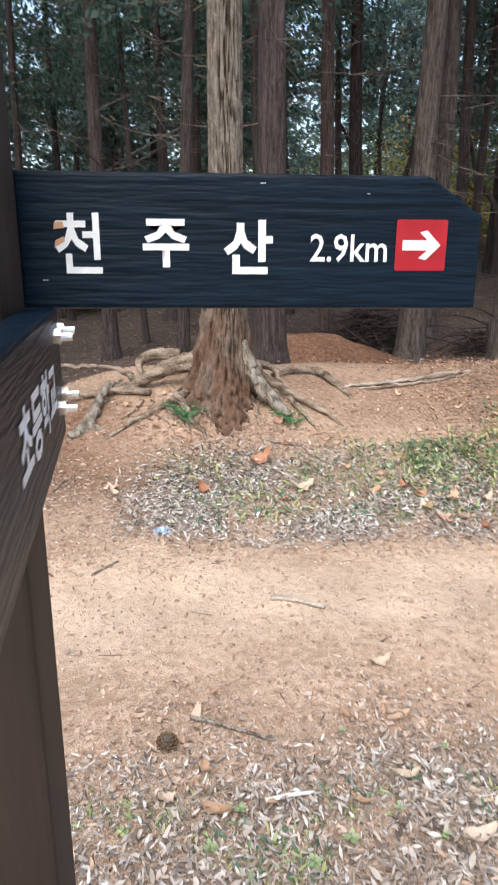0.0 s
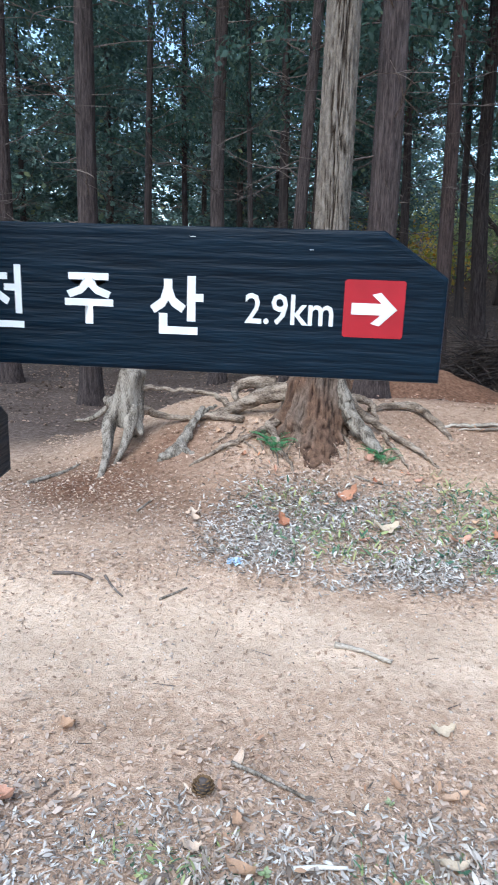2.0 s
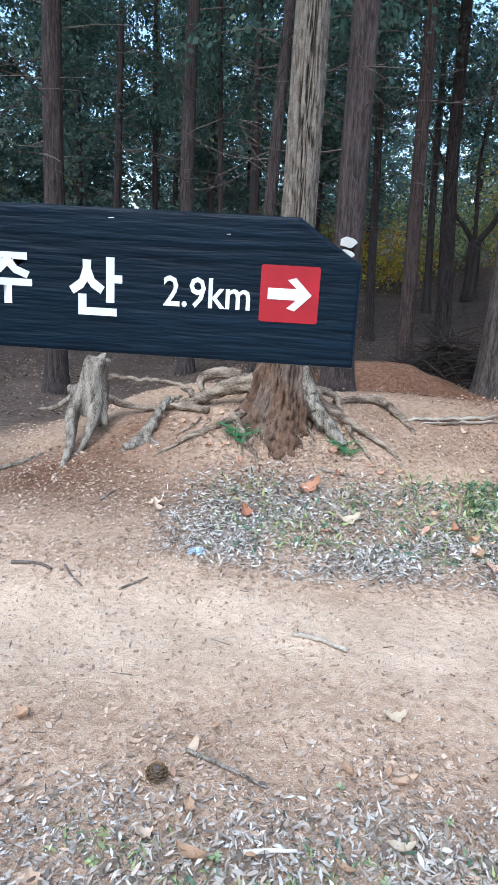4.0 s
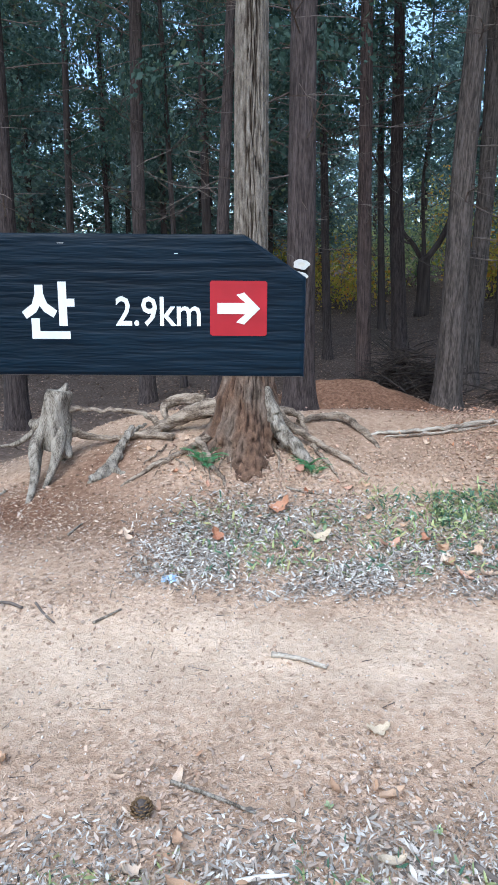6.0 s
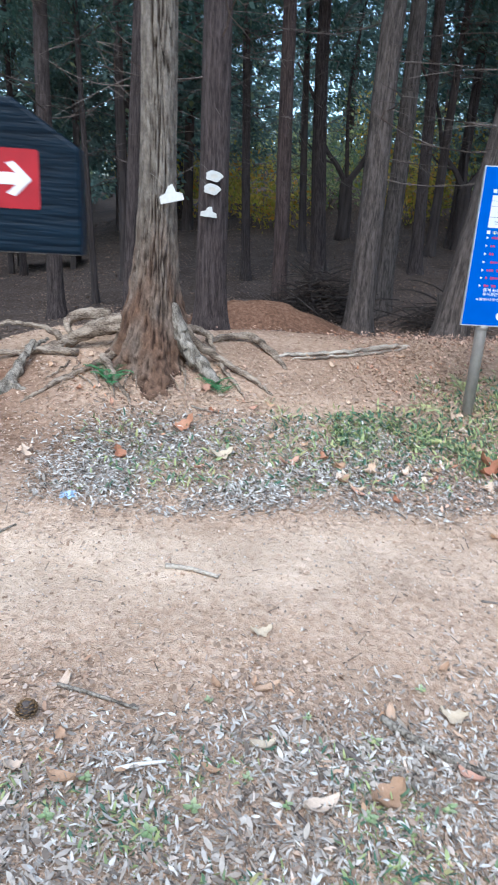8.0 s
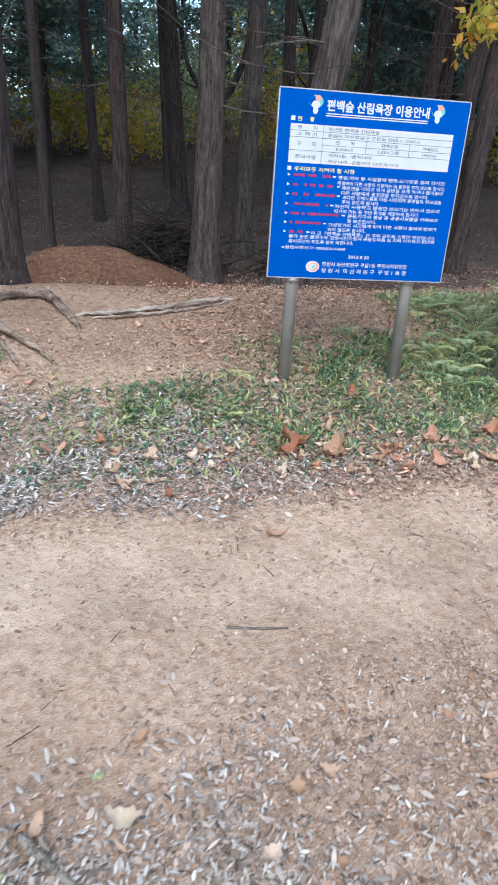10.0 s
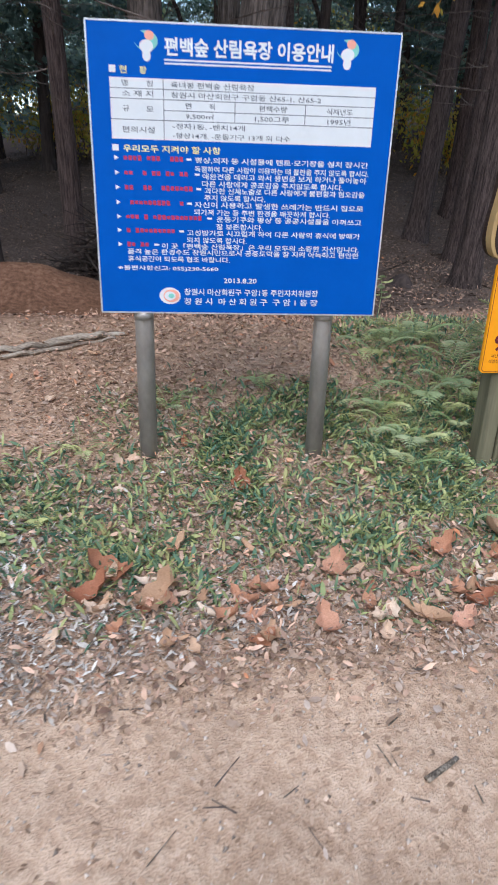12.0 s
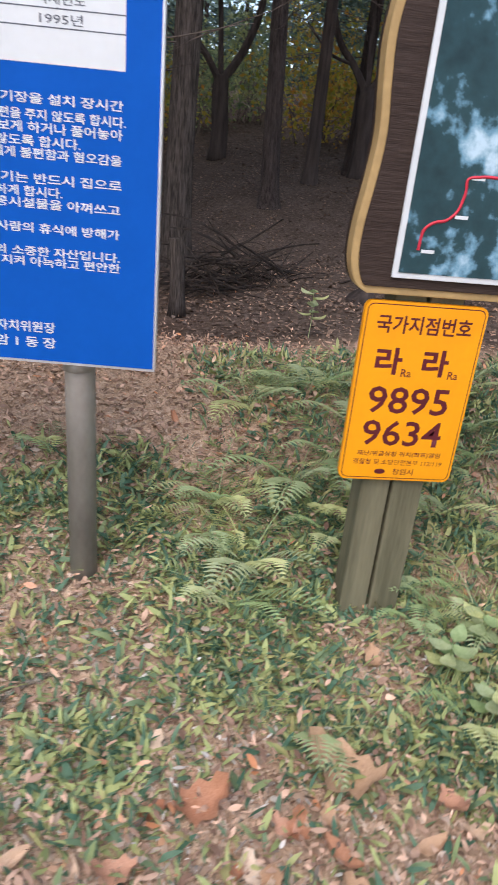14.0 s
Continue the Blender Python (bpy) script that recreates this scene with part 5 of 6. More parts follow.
STICKS = [
    ([(-0.01, 1.84), (0.12, 1.77), (0.28, 1.69)], 0.0075, "thin brown twig lying on the trail", M_STUMP),
    ([(0.36, 2.58), (0.48, 2.55), (0.60, 2.48)], 0.015, "pale weathered stick on the sandy trail", M_PALEROOT),
    ([(-0.86, 3.03), (-0.79, 2.94), (-0.71, 2.85)], 0.007, "thin twig lying on the trail", M_TWIG),
    ([(-1.14, 3.0), (-1.0, 3.0), (-0.91, 2.97)], 0.010, "dark twig lying on the trail", M_TWIG),
    ([(-0.52, 2.86), (-0.40, 2.97)], 0.008, "thin twig lying on the trail", M_STUMP),
    ([(-0.93, 3.9), (-0.88, 4.08)], 0.008, "pale twig lying on the bank", M_STUMP),
    ([(0.52, 4.42), (0.64, 4.38), (0.78, 4.36)], 0.008, "grey twig lying in leaf litter", M_STUMP),
    ([(1.10, 1.60), (1.22, 1.46), (1.30, 1.40), (1.46, 1.31)], 0.014, "long grey-brown branch lying in litter", M_STUMP),
    ([(0.70, 1.33), (0.78, 1.20)], 0.007, "dark twig in the litter", M_TWIG),
    ([(0.22, 1.425), (0.29, 1.445), (0.375, 1.46)], 0.008, "bleached bone-white stick in the litter", M_BONEWOOD),
    ([(1.80, 2.31), (1.92, 2.28), (2.03, 2.26)], 0.006, "thin twig lying on the trail", M_TWIG),
    ([(2.80, 1.86), (2.90, 1.83)], 0.009, "pale chip of wood on the trail", M_PALEROOT),
    ([(3.40, 2.78), (3.52, 2.84)], 0.010, "pale stick at the edge of the litter", M_STUMP),
    ([(3.30, 4.02), (3.38, 4.09), (3.46, 4.13)], 0.011, "pale stick among grass", M_STUMP),
    ([(0.92, 1.50), (0.99, 1.41)], 0.011, "dark bark strip in the litter", M_TWIG),
    ([(-1.9, 4.35), (-1.7, 4.55), (-1.62, 4.68)], 0.014, "pale stick on the bare slope", M_STUMP),
    ([(1.45, 8.75), (1.75, 8.55), (2.0, 8.5)], 0.035, "short log beside the brushwood", M_FARBARK),
]
for i, (pts, r, label, mt) in enumerate(STICKS):
    stick(pts, r, label, mt, seed=float(i))
rr = random.Random(33)
for i in range(110):
    x, y = rr.uniform(-1.2, 4.0), rr.uniform(1.15, 3.4)
    a, ln = rr.uniform(0, 3.14), rr.uniform(0.03, 0.11)
    stick([(x, y), (x + ln * math.cos(a), y + ln * math.sin(a))], rr.uniform(0.0015, 0.003), "tiny dry twig on the trail", M_STUMP if i % 2 else M_TWIG, "twig", float(i))

cone = thing("pine_cone", (-0.088, 1.703, gz(-0.088, 1.703)), "brown rounded pine cone on the trail", "pine cone")
bm = bmesh.new()
tube(bm, [(0, 0, 0.0), (0, 0, 0.012), (0, 0, 0.03), (0, 0, 0.045), (0, 0, 0.052)], [0.012, 0.024, 0.028, 0.018, 0.006], 14)
part("core", bm, M_TWIG, cone)
M_CONE = material("cone_scale", [(0.3, (0.10, 0.06, 0.03)), (0.7, (0.24, 0.15, 0.08))], scale=40)
scale_bm = bmesh.new()
prism(scale_bm, [(-0.006, 0), (0.006, 0), (0.008, 0.009), (0, 0.013), (-0.008, 0.009)], 0, 0.003)
scale_me = bpy.data.meshes.new("scale")
scale_bm.to_mesh(scale_me)
scale_bm.free()
for k in range(48):
    a, h = k * 2.4, 0.006 + 0.042 * k / 48
    rad = 0.028 * math.sin(math.pi * (0.25 + 0.65 * k / 48))
    o = part_mesh("scale", scale_me, M_CONE, cone)
    o.matrix_basis = Matrix.Translation((rad * math.cos(a), rad * math.sin(a), h)) @ Matrix.Rotation(a - math.pi / 2, 4, "Z") @ Matrix.Rotation(radians(-50), 4, "X")


def leaf_mesh(name, half, curl, lobes, seed):
    """A fallen leaf: lobed or plain blade with a raised midrib, curled along and across."""
    n = 9
    verts, faces = [], []
    for i in range(n):
        t = i / (n - 1)
        w = half * math.sin(math.pi * min(1, t * 0.94 + 0.04)) ** 0.8
        if lobes:
            w *= 1 + 0.45 * math.cos(t * math.pi * 7)
        z = curl * (t - 0.5) ** 2 * 2.2
        lift = curl * 0.6 * (0.6 + 0.4 * math.sin(seed + 3 * t))
        for s in (-1, -0.5, 0, 0.5, 1):
            verts.append((t - 0.5, s * w, z + abs(s) ** 1.6 * lift - (0.012 if s == 0 else 0) + 0.03 * math.sin(seed * 3 + 9 * t + 4 * s) * abs(s)))
    for i in range(n - 1):
        for k in range(4):
            a = i * 5 + k
            faces.append((a, a + 1, a + 6, a + 5))
    stem = len(verts)
    verts += [(-0.5, -0.012, 0.0), (-0.5, 0.012, 0.0), (-0.72, 0.006, 0.03), (-0.72, -0.006, 0.03)]
    faces.append((stem, stem + 1, stem + 2, stem + 3))
    lo = min(v[2] for v in verts)
    return arrays_mesh(name, [(x, y, z - lo) for x, y, z in verts], faces)


SHAPES = [leaf_mesh("fallen_leaf", 0.17, 0.25, False, 1.0), leaf_mesh("fallen_leaf", 0.21, 0.35, False, 2.3), leaf_mesh("fallen_leaf", 0.30, 0.45, True, 3.1), leaf_mesh("fallen_leaf", 0.36, 0.6, True, 4.4)]


def fallen(x, y, size, shape, mat, yaw, label, up=0.004):
    me = SHAPES[shape].copy()
    me.materials.clear()
    ob = part_mesh("fallen_leaf", me, mat, None, "", True)
    slope = Vector((gz(x - 0.03, y) - gz(x + 0.03, y), gz(x, y - 0.03) - gz(x, y + 0.03), 0.06)).normalized()
    ob.matrix_basis = Matrix.Translation((x, y, gz(x, y) + up + (0.010 if y < 1.7 or 3.1 < y < 4.3 else 0.0))) @ Vector((0, 0, 1)).rotation_difference(slope).to_matrix().to_4x4() @ Matrix.Rotation(yaw, 4, "Z") @ Matrix.Diagonal((size, size, size, 1))
    return tagged(ob, label, "leaf", "large fallen leaves")


PALE, RUST = "pale curled dry leaf lying on the trail", "rust-orange lobed oak leaf on the ground"
LEAVES = [
    (0.07, 1.41, 0.11, 1, 0, 2.6), (0.82, 1.27, 0.12, 1, 0, 0.3), (1.02, 1.29, 0.13, 2, 0, 0.5), (1.36, 1.61, 0.10, 2, 1, 2.9), (1.31, 1.36, 0.09, 1, 1, 2.3),
    (0.74, 1.77, 0.10, 0, 0, 0.4), (0.55, 1.81, 0.07, 1, 0, 1.9), (0.753, 2.084, 0.09, 2, 0, 0.1), (0.68, 1.50, 0.09, 1, 0, 0.2), (-0.14, 1.70, 0.06, 0, 0, 2.2),
    (-0.2, 1.86, 0.06, 1, 0, 0.2), (2.44, 3.6, 0.15, 3, 1, 0.4), (1.65, 3.62, 0.13, 2, 0, 1.2), (0.704, 3.84, 0.16, 2, 0, 0.2), (1.14, 3.75, 0.14, 2, 1, 0.3),
    (0.06, 3.86, 0.11, 3, 1, 2.2), (0.46, 4.18, 0.15, 3, 1, 0.4),
]
CREAM = {(0.753, 2.084), (0.704, 3.84), (1.36, 1.61), (0.68, 1.50)}
LEAVES2 = [
    (3.86, 3.76, 0.13, 3, 1, 0.4), (3.37, 3.64, 0.13, 3, 1, 1.0), (3.27, 3.35, 0.12, 3, 1, 1.9), (3.0, 3.5, 0.12, 2, 1, 2.4), (2.68, 3.53, 0.17, 3, 0, 0.7), (2.52, 3.72, 0.17, 3, 1, 2.8),
    (3.62, 3.36, 0.19, 0, 0, 2.5), (3.88, 3.44, 0.12, 2, 1, 0.2), (3.45, 3.45, 0.13, 1, 1, 1.3), (3.09, 4.25, 0.12, 3, 1, 1.6), (3.03, 3.3, 0.10, 2, 1, 0.4), (4.22, 3.84, 0.2, 3, 0, 2.7),
    (2.74, 3.64, 0.12, 1, 0, 2.0), (2.17, 2.9, 0.12, 1, 0, 0.3), (4.0, 3.55, 0.12, 2, 0, 1.4),
]
for x, y, size, shape, rust, yaw in LEAVES + LEAVES2:
    fallen(x, y, size * 1.0, shape, M_PALELEAF if (x, y) in CREAM else M_ORANGE if rust else M_BIGLEAF, yaw, RUST if rust else PALE)
rr = random.Random(77)
for _ in range(210):
    band = rr.random()
    if band < 0.55:
        x, y = rr.uniform(1.4, 5.2), rr.gauss(3.55, 0.16)
    elif band < 0.75:
        x, y = rr.uniform(-0.8, 3.6), rr.uniform(1.15, 2.0)
    else:
        x, y = rr.uniform(-0.6, 5.2), rr.uniform(3.6, 5.4)
    rust = rr.random() < (0.28 if y > 3.2 else 0.2)
    fallen(x, y, rr.uniform(0.05, 0.11) if band < 0.55 else rr.uniform(0.045, 0.09), rr.randint(0, 3), M_ORANGE if rust else M_BIGLEAF, rr.uniform(0, 6.28), RUST if rust else PALE, 0.006)

scrap = thing("plastic_scrap", (-0.19, 3.30, gz(-0.19, 3.30)), "crumpled pale blue plastic scrap in leaf litter", "litter")
bm = bmesh.new()
bmesh.ops.create_grid(bm, x_segments=8, y_segments=6, size=0.045)
for vtx in bm.verts:
    vtx.co.z = 0.012 + 0.02 * noise.noise(vtx.co * 45)
part("film", bm, plain("blue_film", (0.45, 0.62, 0.85), rough=0.3), scrap)


# ------------------------------------------------------------------ litter, grit and grass in bulk
def blades(rnp, x, y, ln, wd, pitch, lift, curl):
    """Bent slender strips, five corners a side, standing or lying on the ground."""
    n = len(x)
    yaw = rnp.uniform(0, 2 * np.pi, n)
    roll = rnp.normal(0, 0.5, n)
    d = np.stack([np.cos(yaw) * np.cos(pitch), np.sin(yaw) * np.cos(pitch), np.sin(pitch)], 1)
    s = np.stack([-np.sin(yaw) * np.cos(roll), np.cos(yaw) * np.cos(roll), np.sin(roll)], 1)
    up = np.cross(d, s)
    p = np.stack([x, y, ground_z(x, y) + lift], 1)
    c = curl[:, None] * ln[:, None]
    L, W = ln[:, None], wd[:, None]
    a = p - d * L * 0.5 * (pitch < 0.15)[:, None]
    q = [a, a + d * L * 0.4 + s * W + up * c * 0.6, a + d * L * 0.4 - s * W + up * c * 0.6, a + d * L * 0.75 + s * W * 0.8 + up * c * 0.3, a + d * L * 0.75 - s * W * 0.8 + up * c * 0.3, a + d * L - up * c * 0.3]
    v = np.stack(q, 1).reshape(-1, 3)
    k = np.arange(n)[:, None] * 6
    tri = np.concatenate([k + np.array([[0, 2, 1]]), k + np.array([[1, 2, 3]]), k + np.array([[2, 4, 3]]), k + np.array([[3, 4, 5]])], 0)
    return v, tri


def scatter(rnp, count, x0, x1, y0, y1, density):
    out_x, out_y, need = [], [], count
    while need > 0:
        x, y = rnp.uniform(x0, x1, need * 3 + 50), rnp.uniform(y0, y1, need * 3 + 50)
        keep = rnp.random(len(x)) < density(x, y)
        x, y = x[keep][:need], y[keep][:need]
        out_x.append(x)
        out_y.append(y)
        need -= len(x)
    return np.concatenate(out_x), np.concatenate(out_y)


def dens_litter(x, y):
    clump = 0.35 + 0.65 * smooth(0.30, 0.62, hash_noise(x * 2.6, y * 2.6, 9))
    wob = 0.35 * (hash_noise(x * 1.6, y * 1.6, 12) - 0.5)
    front = 1 - smooth(1.55, 2.15, y + wob - 0.05 * x)
    bank = smooth(2.95, 3.35, y + wob) * (1 - smooth(4.35, 4.75, y + wob)) * smooth(-0.9, 0.1, x + wob)
    rest = 0.10 + 0.22 * smooth(2.75, 3.05, y + wob)
    trail = 1 - 0.75 * (1 - smooth(0.2, 0.6, np.abs(y - 2.52 - 0.05 * x)))
    return np.clip(np.maximum(np.maximum(front * 0.95, bank), rest) * clump * trail, 0.03, 1)


def dens_brown(x, y):
    wob = 0.4 * (hash_noise(x * 1.4, y * 1.4, 15) - 0.5)
    strip = smooth(3.05, 3.35, y + wob * 0.6) * (1 - smooth(3.85, 4.1, y + wob)) * smooth(1.4, 2.2, x)
    bank = smooth(3.7, 4.0, y + wob) * (1 - smooth(5.9, 6.4, y)) * smooth(1.6, 2.5, x + wob) * 0.9
    back = 0.10 * smooth(5.8, 6.4, y) * (1 - red_heap(x, y))
    roots = 0.75 * np.exp(-(((x - 0.3) / 0.6) ** 2 + ((y - 4.58) / 0.28) ** 2))
    return np.clip(strip + bank + back + roots, 0, 1)


def dens_grass(x, y):
    clump = smooth(0.40, 0.66, hash_noise(x * 3.6, y * 3.6, 21)) * (0.4 + 0.6 * smooth(0.35, 0.6, hash_noise(x * 9, y * 9, 27)))
    wob = 0.35 * (hash_noise(x * 1.7, y * 1.7, 22) - 0.5)
    a = smooth(3.55, 3.85, y + wob) * (1 - smooth(4.25, 4.75, y + wob)) * smooth(0.9, 1.7, x + wob)
    b = smooth(3.65, 3.95, y + wob) * (1 - smooth(4.6, 5.1, y + wob)) * smooth(2.2, 2.8, x)
    c = smooth(3.8, 4.1, y + wob) * (1 - smooth(5.6, 6.2, y + wob)) * smooth(3.7, 4.2, x)
    d = 0.16 * smooth(3.25, 3.5, y) * (1 - smooth(4.1, 4.4, y)) * smooth(-0.4, 0.2, x)
    a = np.maximum(a, d)
    front = 0.22 * (1 - smooth(1.25, 1.6, y)) * smooth(0.55, 0.72, hash_noise(x * 4, y * 4, 23))
    return np.clip((np.maximum(np.maximum(a * 0.62, b), c * 0.8)) * (0.22 + 0.78 * clump) + front, 0, 1) * (1 - smooth(5.7, 6.7, x + wob))


def bulk(name, v, f, mat, label, category):
    return tagged(part_mesh(name, arrays_mesh(name, v, f), mat, None), label, category, kind="stuff")


g = np.random.default_rng(101)
n = 66000
x, y = scatter(g, n, -2.2, 5.4, 0.7, 5.0, dens_litter)
big = g.random(n) ** 3
size = 0.008 + np.where((x > 1.8) & (y > 2.9), 0.046, 0.034) * big
v, f = blades(g, x, y, size, size * g.uniform(0.15, 0.5, n) * 0.6, g.normal(0.0, 0.25, n), g.uniform(0.002, 0.012, n), g.normal(0, 0.12, n))
bulk("leaf_litter", v, f, M_LITTER, "pale dry leaf fragments strewn over the trail", "leaf litter")
n = 46000
x, y = scatter(g, n, -0.6, 6.6, 3.0, 9.5, dens_brown)
big = g.random(n) ** 2.2
v, f = blades(g, x, y, 0.012 + 0.036 * big, (0.012 + 0.036 * big) * g.uniform(0.08, 0.24, n), g.normal(0.05, 0.35, n), 0.002 + 0.045 * g.random(n) ** 2, g.normal(0.05, 0.18, n))
bulk("brown_leaf_litter", v, f, M_BROWNLEAF, "brown dry leaves covering the bank", "leaf litter")
n = 84000
x, y = scatter(g, n, -1.3, 4.9, 0.3, 4.6, lambda a, b: smooth(-1.3, -0.6, a) * (1 - smooth(4.2, 4.9, a)) * smooth(0.3, 1.0, b + 0.5 * (hash_noise(a * 2, b * 2, 48) - 0.5)) * np.clip(
    smooth(3.0, 3.35, b + 0.3 * (hash_noise(a * 1.8, b * 1.8, 41) - 0.5)) * (1 - smooth(4.0, 4.5, b)) * smooth(-0.7, 0.1, a) * (1 - 0.6 * smooth(1.8, 2.4, a)) * (1 - 0.8 * smooth(1.9, 2.6, a) * smooth(3.45, 3.65, b))
    + 0.6 * (1 - smooth(1.25, 1.9, b - 0.04 * a + 0.5 * (hash_noise(a * 1.5, b * 1.5, 42) - 0.5))), 0, 1) * (0.25 + 0.75 * smooth(0.3, 0.6, hash_noise(a * 3.3, b * 3.3, 43))))
big = g.random(n) ** 2.5
size = 0.008 + np.where(y < 2.4, 0.030, 0.044) * big
v, f = blades(g, x, y, size, size * g.uniform(0.06, 0.19, n), g.normal(0.05, 0.36, n), 0.002 + 0.018 * g.random(n), g.normal(0.0, 0.15, n))
bulk("grey_leaf_litter", v, f, M_GREYLITTER, "silver-grey slender dry leaf litter", "leaf litter")
n = 36000
x, y = scatter(g, n, -1.6, 4.8, 0.3, 2.4, lambda a, b: smooth(-1.6, -0.7, a) * (1 - smooth(3.9, 4.8, a)) * smooth(0.3, 1.0, b + 0.5 * (hash_noise(a * 2, b * 2, 47) - 0.5)) * (1 - smooth(1.15, 1.80, b - 0.16 * smooth(0.3, 1.0, a) - 0.35 * smooth(2.6, 3.4, a) + 0.45 * (hash_noise(a * 1.5, b * 1.5, 42) - 0.5)))
               * (0.12 + 0.88 * smooth(0.35, 0.65, hash_noise(a * 4.2, b * 4.2, 44))) * (1 - 0.8 * smooth(1.5, 1.9, a) * (1 - smooth(2.5, 2.9, a))))
big = g.random(n) ** 3.2
size = 0.009 + 0.048 * big
v, f = blades(g, x, y, size, size * g.uniform(0.05, 0.18, n), g.normal(0.08, 0.36, n), 0.003 + 0.016 * g.random(n), g.normal(0.02, 0.16, n))
bulk("dry_leaf_litter", v, f, M_DRYLEAF, "grey and tan dry leaves piled beside the trail", "leaf litter")
n = 175000
x, y = scatter(g, n, -2.3, 5.4, 0.6, 5.9, lambda a, b: np.clip(0.11 + dens_litter(a, b) + 0.6 * dens_brown(a, b), 0, 1))
yaw, tip, bank_ = g.uniform(0, 6.283, n), g.normal(0, 0.35, n), g.normal(0, 0.35, n)
ln = (0.003 + 0.011 * g.random(n) ** 2)[:, None]
wd = ln * g.uniform(0.18, 0.8, n)[:, None]
d = np.stack([np.cos(yaw) * np.cos(tip), np.sin(yaw) * np.cos(tip), np.sin(tip)], 1) * ln
s = np.stack([-np.sin(yaw) * np.cos(bank_), np.cos(yaw) * np.cos(bank_), np.sin(bank_)], 1) * wd
c = np.stack([x, y, ground_z(x, y) + g.uniform(0.001, 0.008, n)], 1)
v = np.stack([c - d - s * 0.6, c + d * 0.7 - s, c + d + s * 0.5, c - d * 0.6 + s], 1).reshape(-1, 3)
bulk("mulch", v, np.arange(n * 4).reshape(-1, 4), M_MULCH, "fine crumbled leaf and bark mulch", "mulch")
# floor leaves in the shade-darkened litter colour
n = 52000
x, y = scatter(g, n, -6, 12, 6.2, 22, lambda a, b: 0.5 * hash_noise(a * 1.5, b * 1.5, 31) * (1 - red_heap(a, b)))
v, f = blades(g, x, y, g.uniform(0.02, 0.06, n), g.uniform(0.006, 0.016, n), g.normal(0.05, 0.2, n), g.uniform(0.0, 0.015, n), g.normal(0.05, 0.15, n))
bulk("forest_floor_litter", v, f, M_SHADELEAF, "scattered brown leaves on the forest floor, coloured darker for canopy shade", "leaf litter")
n = 60000
x, y = scatter(g, n, -0.4, 6.8, 1.0, 6.2, dens_grass)
ln = 0.020 + 0.065 * g.random(n) ** 1.5 * np.where(y < 2, 0.5, 1.0)
v, f = blades(g, x, y, ln, ln * g.uniform(0.065, 0.135, n), np.abs(g.normal(0.42, 0.32, n)) + 0.16, np.zeros(n), g.normal(0.12, 0.12, n))
bulk("ground_grass", v, f, M_GRASS, "low bamboo-like grass with yellowing blades", "grass")

n = 26000
x, y = scatter(g, n, -2.2, 5.0, 0.8, 4.4, lambda a, b: 0.45 + 0.55 * (1 - smooth(1.6, 2.6, b)))
r = 0.0016 + 0.0075 * g.random(n) ** 4
base = np.array([[1, 0, 0], [-0.5, 0.87, 0], [-0.5, -0.87, 0], [0.1, 0.1, 1], [0, 0, -0.6]])
jit = base[None] * (1 + 0.35 * g.normal(0, 1, (n, 5, 1)))
v = np.stack([x, y, ground_z(x, y) + r * 0.3], 1)[:, None] + jit * r[:, None, None]
k = np.arange(n)[:, None] * 5
f = np.concatenate([k + np.array([t]) for t in ([0, 1, 3], [1, 2, 3], [2, 0, 3], [1, 0, 4], [2, 1, 4], [0, 2, 4])], 0)
bulk("grit", v.reshape(-1, 3), f, M_GRAVEL, "small pale stones pressed into the trail", "gravel")


# ------------------------------------------------------------------ ferns and seedlings
def frond_mesh():
    verts, faces = [], []

    def tri(a, b, c, d):
        i = len(verts)
        verts.extend([a, b, c, d])
        faces.append((i, i + 1, i + 2, i + 3))
    for i in range(15):
        t = i / 15
        px, pz = t, 0.55 * t - 0.62 * t * t
        w = 0.30 * math.sin(math.pi * (0.12 + 0.86 * t)) * (1 - 0.25 * t)
        for s in (-1, 1):
            tri((px, 0, pz), (px + 0.015 + w * 0.25, s * w * 0.5, pz + 0.02), (px + 0.05 + w * 0.4, s * w, pz - 0.03), (px + 0.05 + w * 0.12, s * w * 0.5, pz - 0.005))
        tri((px, -0.006, pz), (px, 0.006, pz), (px + 0.07, 0.005, 0.55 * (t + 0.07) - 0.62 * (t + 0.07) ** 2), (px + 0.07, -0.005, 0.55 * (t + 0.07) - 0.62 * (t + 0.07) ** 2))
    return arrays_mesh("frond", verts, faces)


FROND, FROND_DARK = frond_mesh(), frond_mesh()


def fern(x, y, size, count, seed, mat=M_FERN, label="pale green fern growing in leaf litter"):
    s = thing("fern", (x, y, gz(x, y)), label, "fern", "ferns on the bank")
    rr = random.Random(seed)
    for k in range(count):
        o = part_mesh("frond", FROND if mat is M_FERN else FROND_DARK, mat, s)
        o.matrix_basis = Matrix.Rotation(6.28 * k / count + rr.uniform(-0.4, 0.4), 4, "Z") @ Matrix.Rotation(-rr.uniform(0.15, 0.7), 4, "Y") @ Matrix.Scale(1.65 * size * rr.uniform(0.7, 1.1), 4)


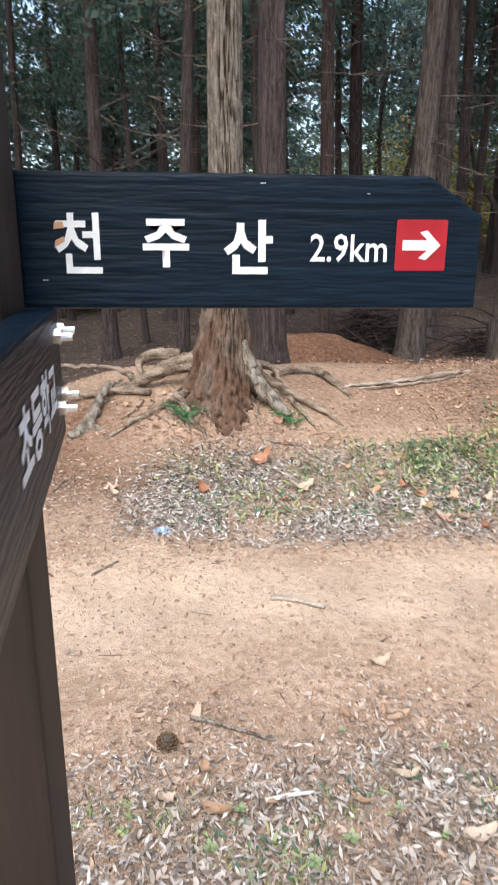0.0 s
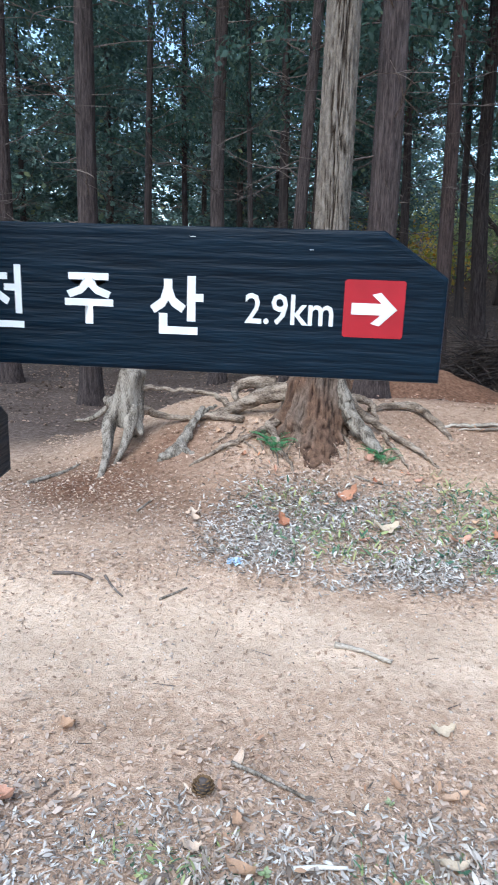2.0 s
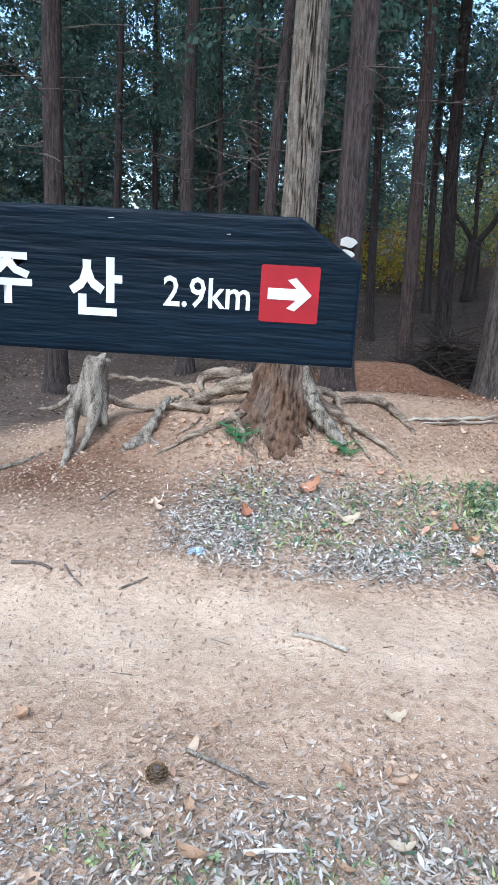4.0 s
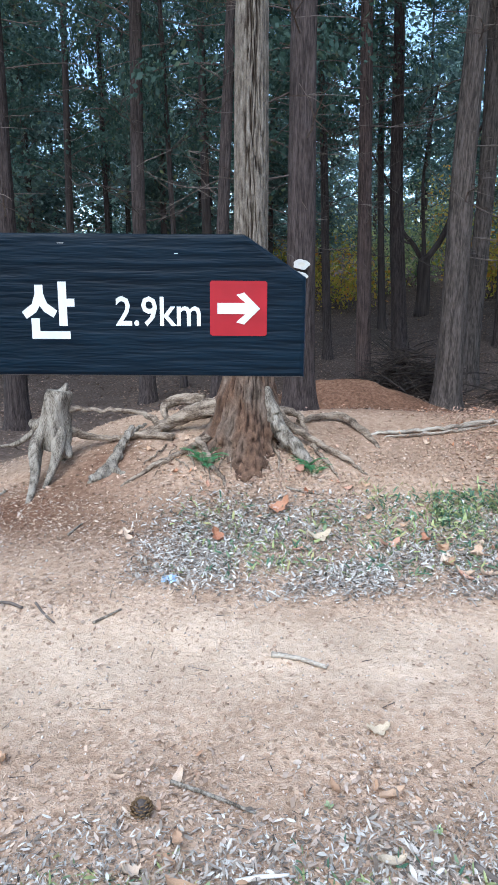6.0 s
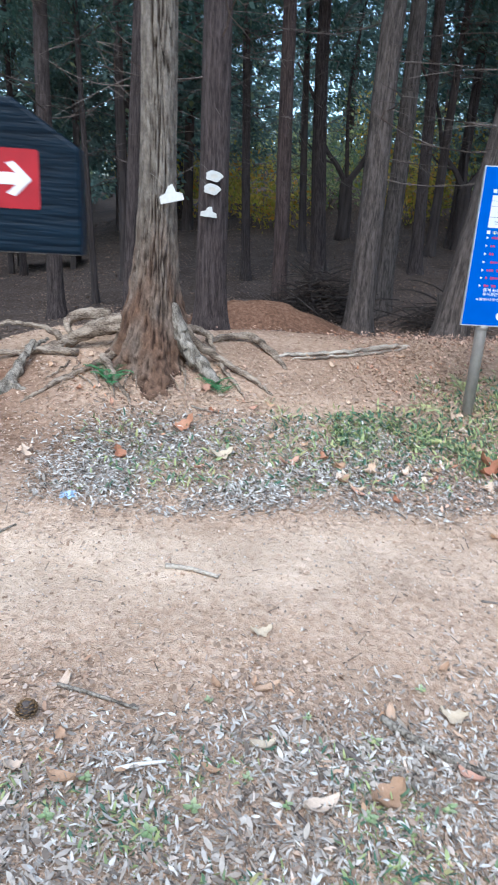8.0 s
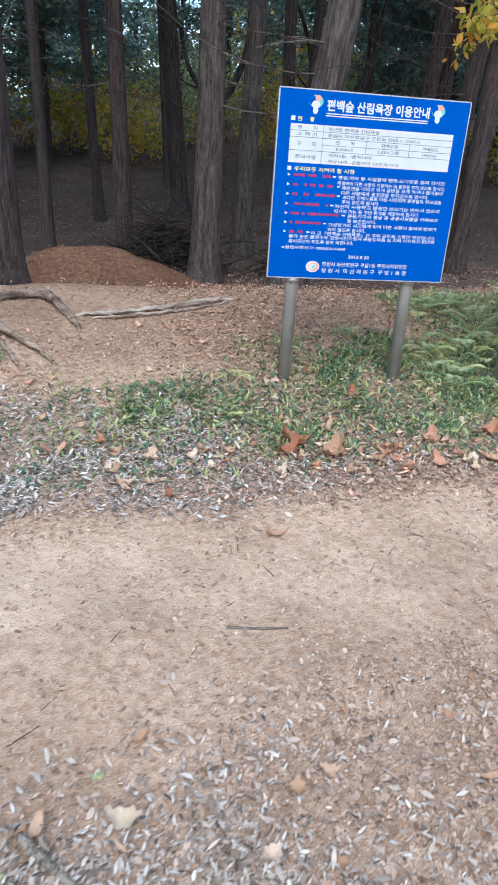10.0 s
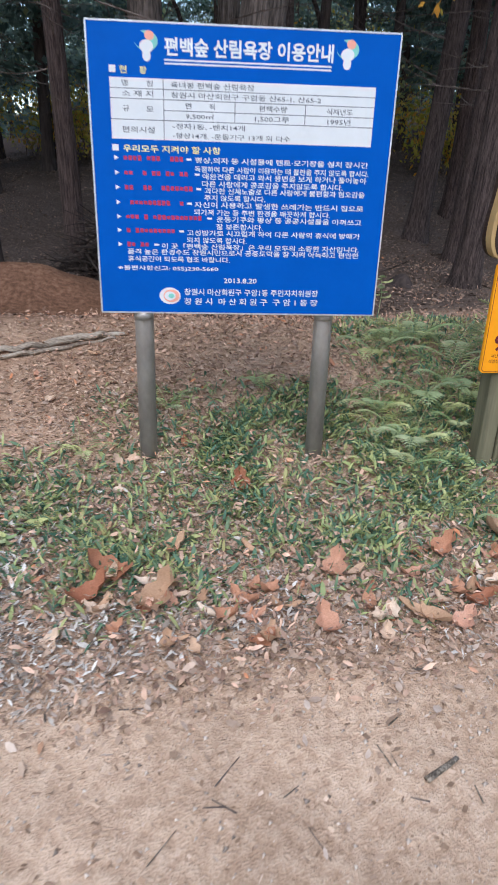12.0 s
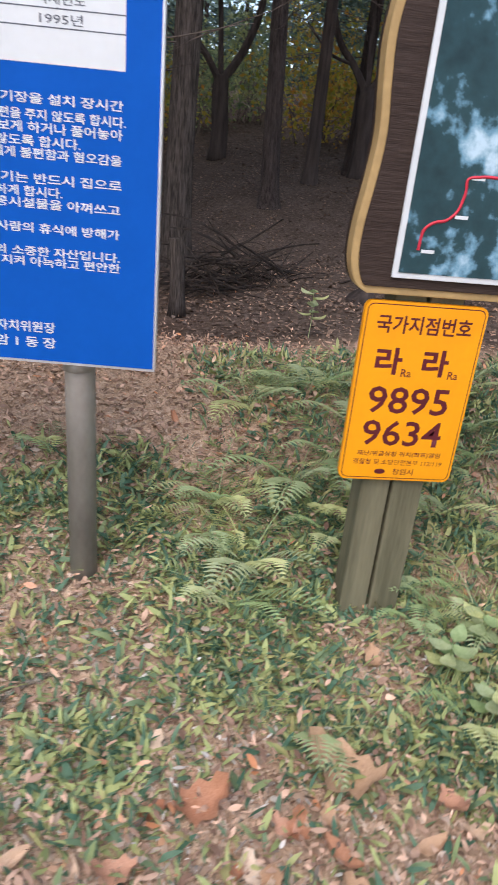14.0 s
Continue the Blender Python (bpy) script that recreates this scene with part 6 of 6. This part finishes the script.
for i, (x, y, size) in enumerate([(3.95, 4.36, 0.20), (4.02, 4.5, 0.22), (4.5, 5.15, 0.22), (4.4, 4.95, 0.22), (4.16, 3.97, 0.15), (4.22, 4.85, 0.20), (3.92, 4.75, 0.16), (2.78, 4.86, 0.13), (4.7, 4.7, 0.22),
                                  (4.75, 4.3, 0.2), (4.95, 5.0, 0.22), (4.35, 5.4, 0.2), (5.2, 4.6, 0.22), (4.62, 3.98, 0.16), (3.3, 4.95, 0.12), (5.1, 5.5, 0.22), (4.05, 5.25, 0.18), (2.2, 4.1, 0.11), (2.35, 4.55, 0.12)]):
    fern(x, y, size, 6, 200 + i)
for i, (x, y, size) in enumerate([(-0.10, 4.66, 0.13), (-0.06, 4.60, 0.11), (0.74, 4.58, 0.11), (0.69, 4.64, 0.11)]):
    fern(x, y, size, 10, 300 + i, M_MOSSFERN, "deep green fern tuft between exposed roots")
fr = random.Random(611)
for i in range(26):
    fern(fr.uniform(3.85, 5.0), fr.uniform(4.3, 5.5), fr.uniform(0.09, 0.15), 6, 500 + i)


def seedling(x, y, h, count, size, mat, seed, label):
    s = thing("seedling", (x, y, gz(x, y)), label, "plant", "small green plants")
    rr = random.Random(seed)
    part("stem", tube(bmesh.new(), [(0, 0, 0), (0.01, 0, h * 0.5), (0.0, 0.01, h)], [0.003, 0.0025, 0.0015], 5), mat, s)
    for k in range(count):
        me = SHAPES[1].copy()
        me.materials.clear()
        o = part_mesh("leaf", me, mat, s, "", True)
        o.matrix_basis = Matrix.Translation((0, 0, h * (0.35 + 0.65 * k / count))) @ Matrix.Rotation(2.4 * k + rr.random(), 4, "Z") @ Matrix.Rotation(-0.25, 4, "Y") @ Matrix.Translation((size * 0.55, 0, 0)) @ Matrix.Diagonal((size, size * 1.5, size * 0.6, 1))


for i, (x, y, h, c, sz) in enumerate([(4.58, 4.12, 0.16, 9, 0.075), (4.66, 3.98, 0.14, 8, 0.07), (4.7, 4.2, 0.16, 8, 0.075), (2.1, 3.95, 0.06, 7, 0.045), (1.75, 3.9, 0.06, 7, 0.04), (1.55, 4.05, 0.05, 6, 0.04),
                                      (0.45, 1.28, 0.03, 6, 0.028), (0.62, 1.38, 0.02, 5, 0.02), (0.14, 1.40, 0.03, 6, 0.022), (1.05, 1.50, 0.03, 6, 0.025), (4.55, 6.6, 0.3, 8, 0.1), (1.3, 1.75, 0.02, 5, 0.022),
                                      (0.52, 1.72, 0.015, 5, 0.018), (0.72, 1.28, 0.03, 6, 0.02), (0.05, 1.28, 0.03, 6, 0.025), (0.33, 1.20, 0.03, 7, 0.025), (0.95, 1.22, 0.03, 6, 0.025), (1.2, 1.25, 0.03, 6, 0.025), (-0.2, 1.35, 0.02, 5, 0.02), (0.85, 1.62, 0.02, 5, 0.02)]):
    seedling(x, y, h, c, sz, M_FERN, 400 + i, "small bright green leafy seedling")


# overhanging twig with yellow leaves
yb = thing("leafy_branch", (5.6, 6.2, 3.4), "thin branch with yellow-green autumn leaves", "branch")
rr, rp = random.Random(9), np.random.default_rng(9)
bm, c, d = bmesh.new(), [], []
main = curve_points([(0.6, 0.4, 0.1), (0.0, 0.0, -0.1), (-0.5, -0.1, -0.35), (-1.0, -0.05, -0.6)], 6)
tube(bm, main, np.linspace(0.012, 0.004, len(main)), 6)
for p in main[4::2]:
    pts = limb_line(rr, p, rr.uniform(2.4, 4.6), rr.uniform(0.3, 0.55), rr.uniform(-0.5, 0.5), 0.4)
    tube(bm, pts, [0.005, 0.0045, 0.004, 0.003, 0.003, 0.002, 0.001], 4)
    for a, b in zip(pts[2:], pts[3:] + [pts[-1] + (pts[-1] - pts[-2])]):
        c.append(a)
        d.append(b - a)
part("twig", bm, M_TWIG, yb)
v, f = sprays(rp, np.array(c), np.array(d), 420, 0.085, 0.07)
part_mesh("foliage", arrays_mesh("foliage", v, f), M_YELLOW, yb)
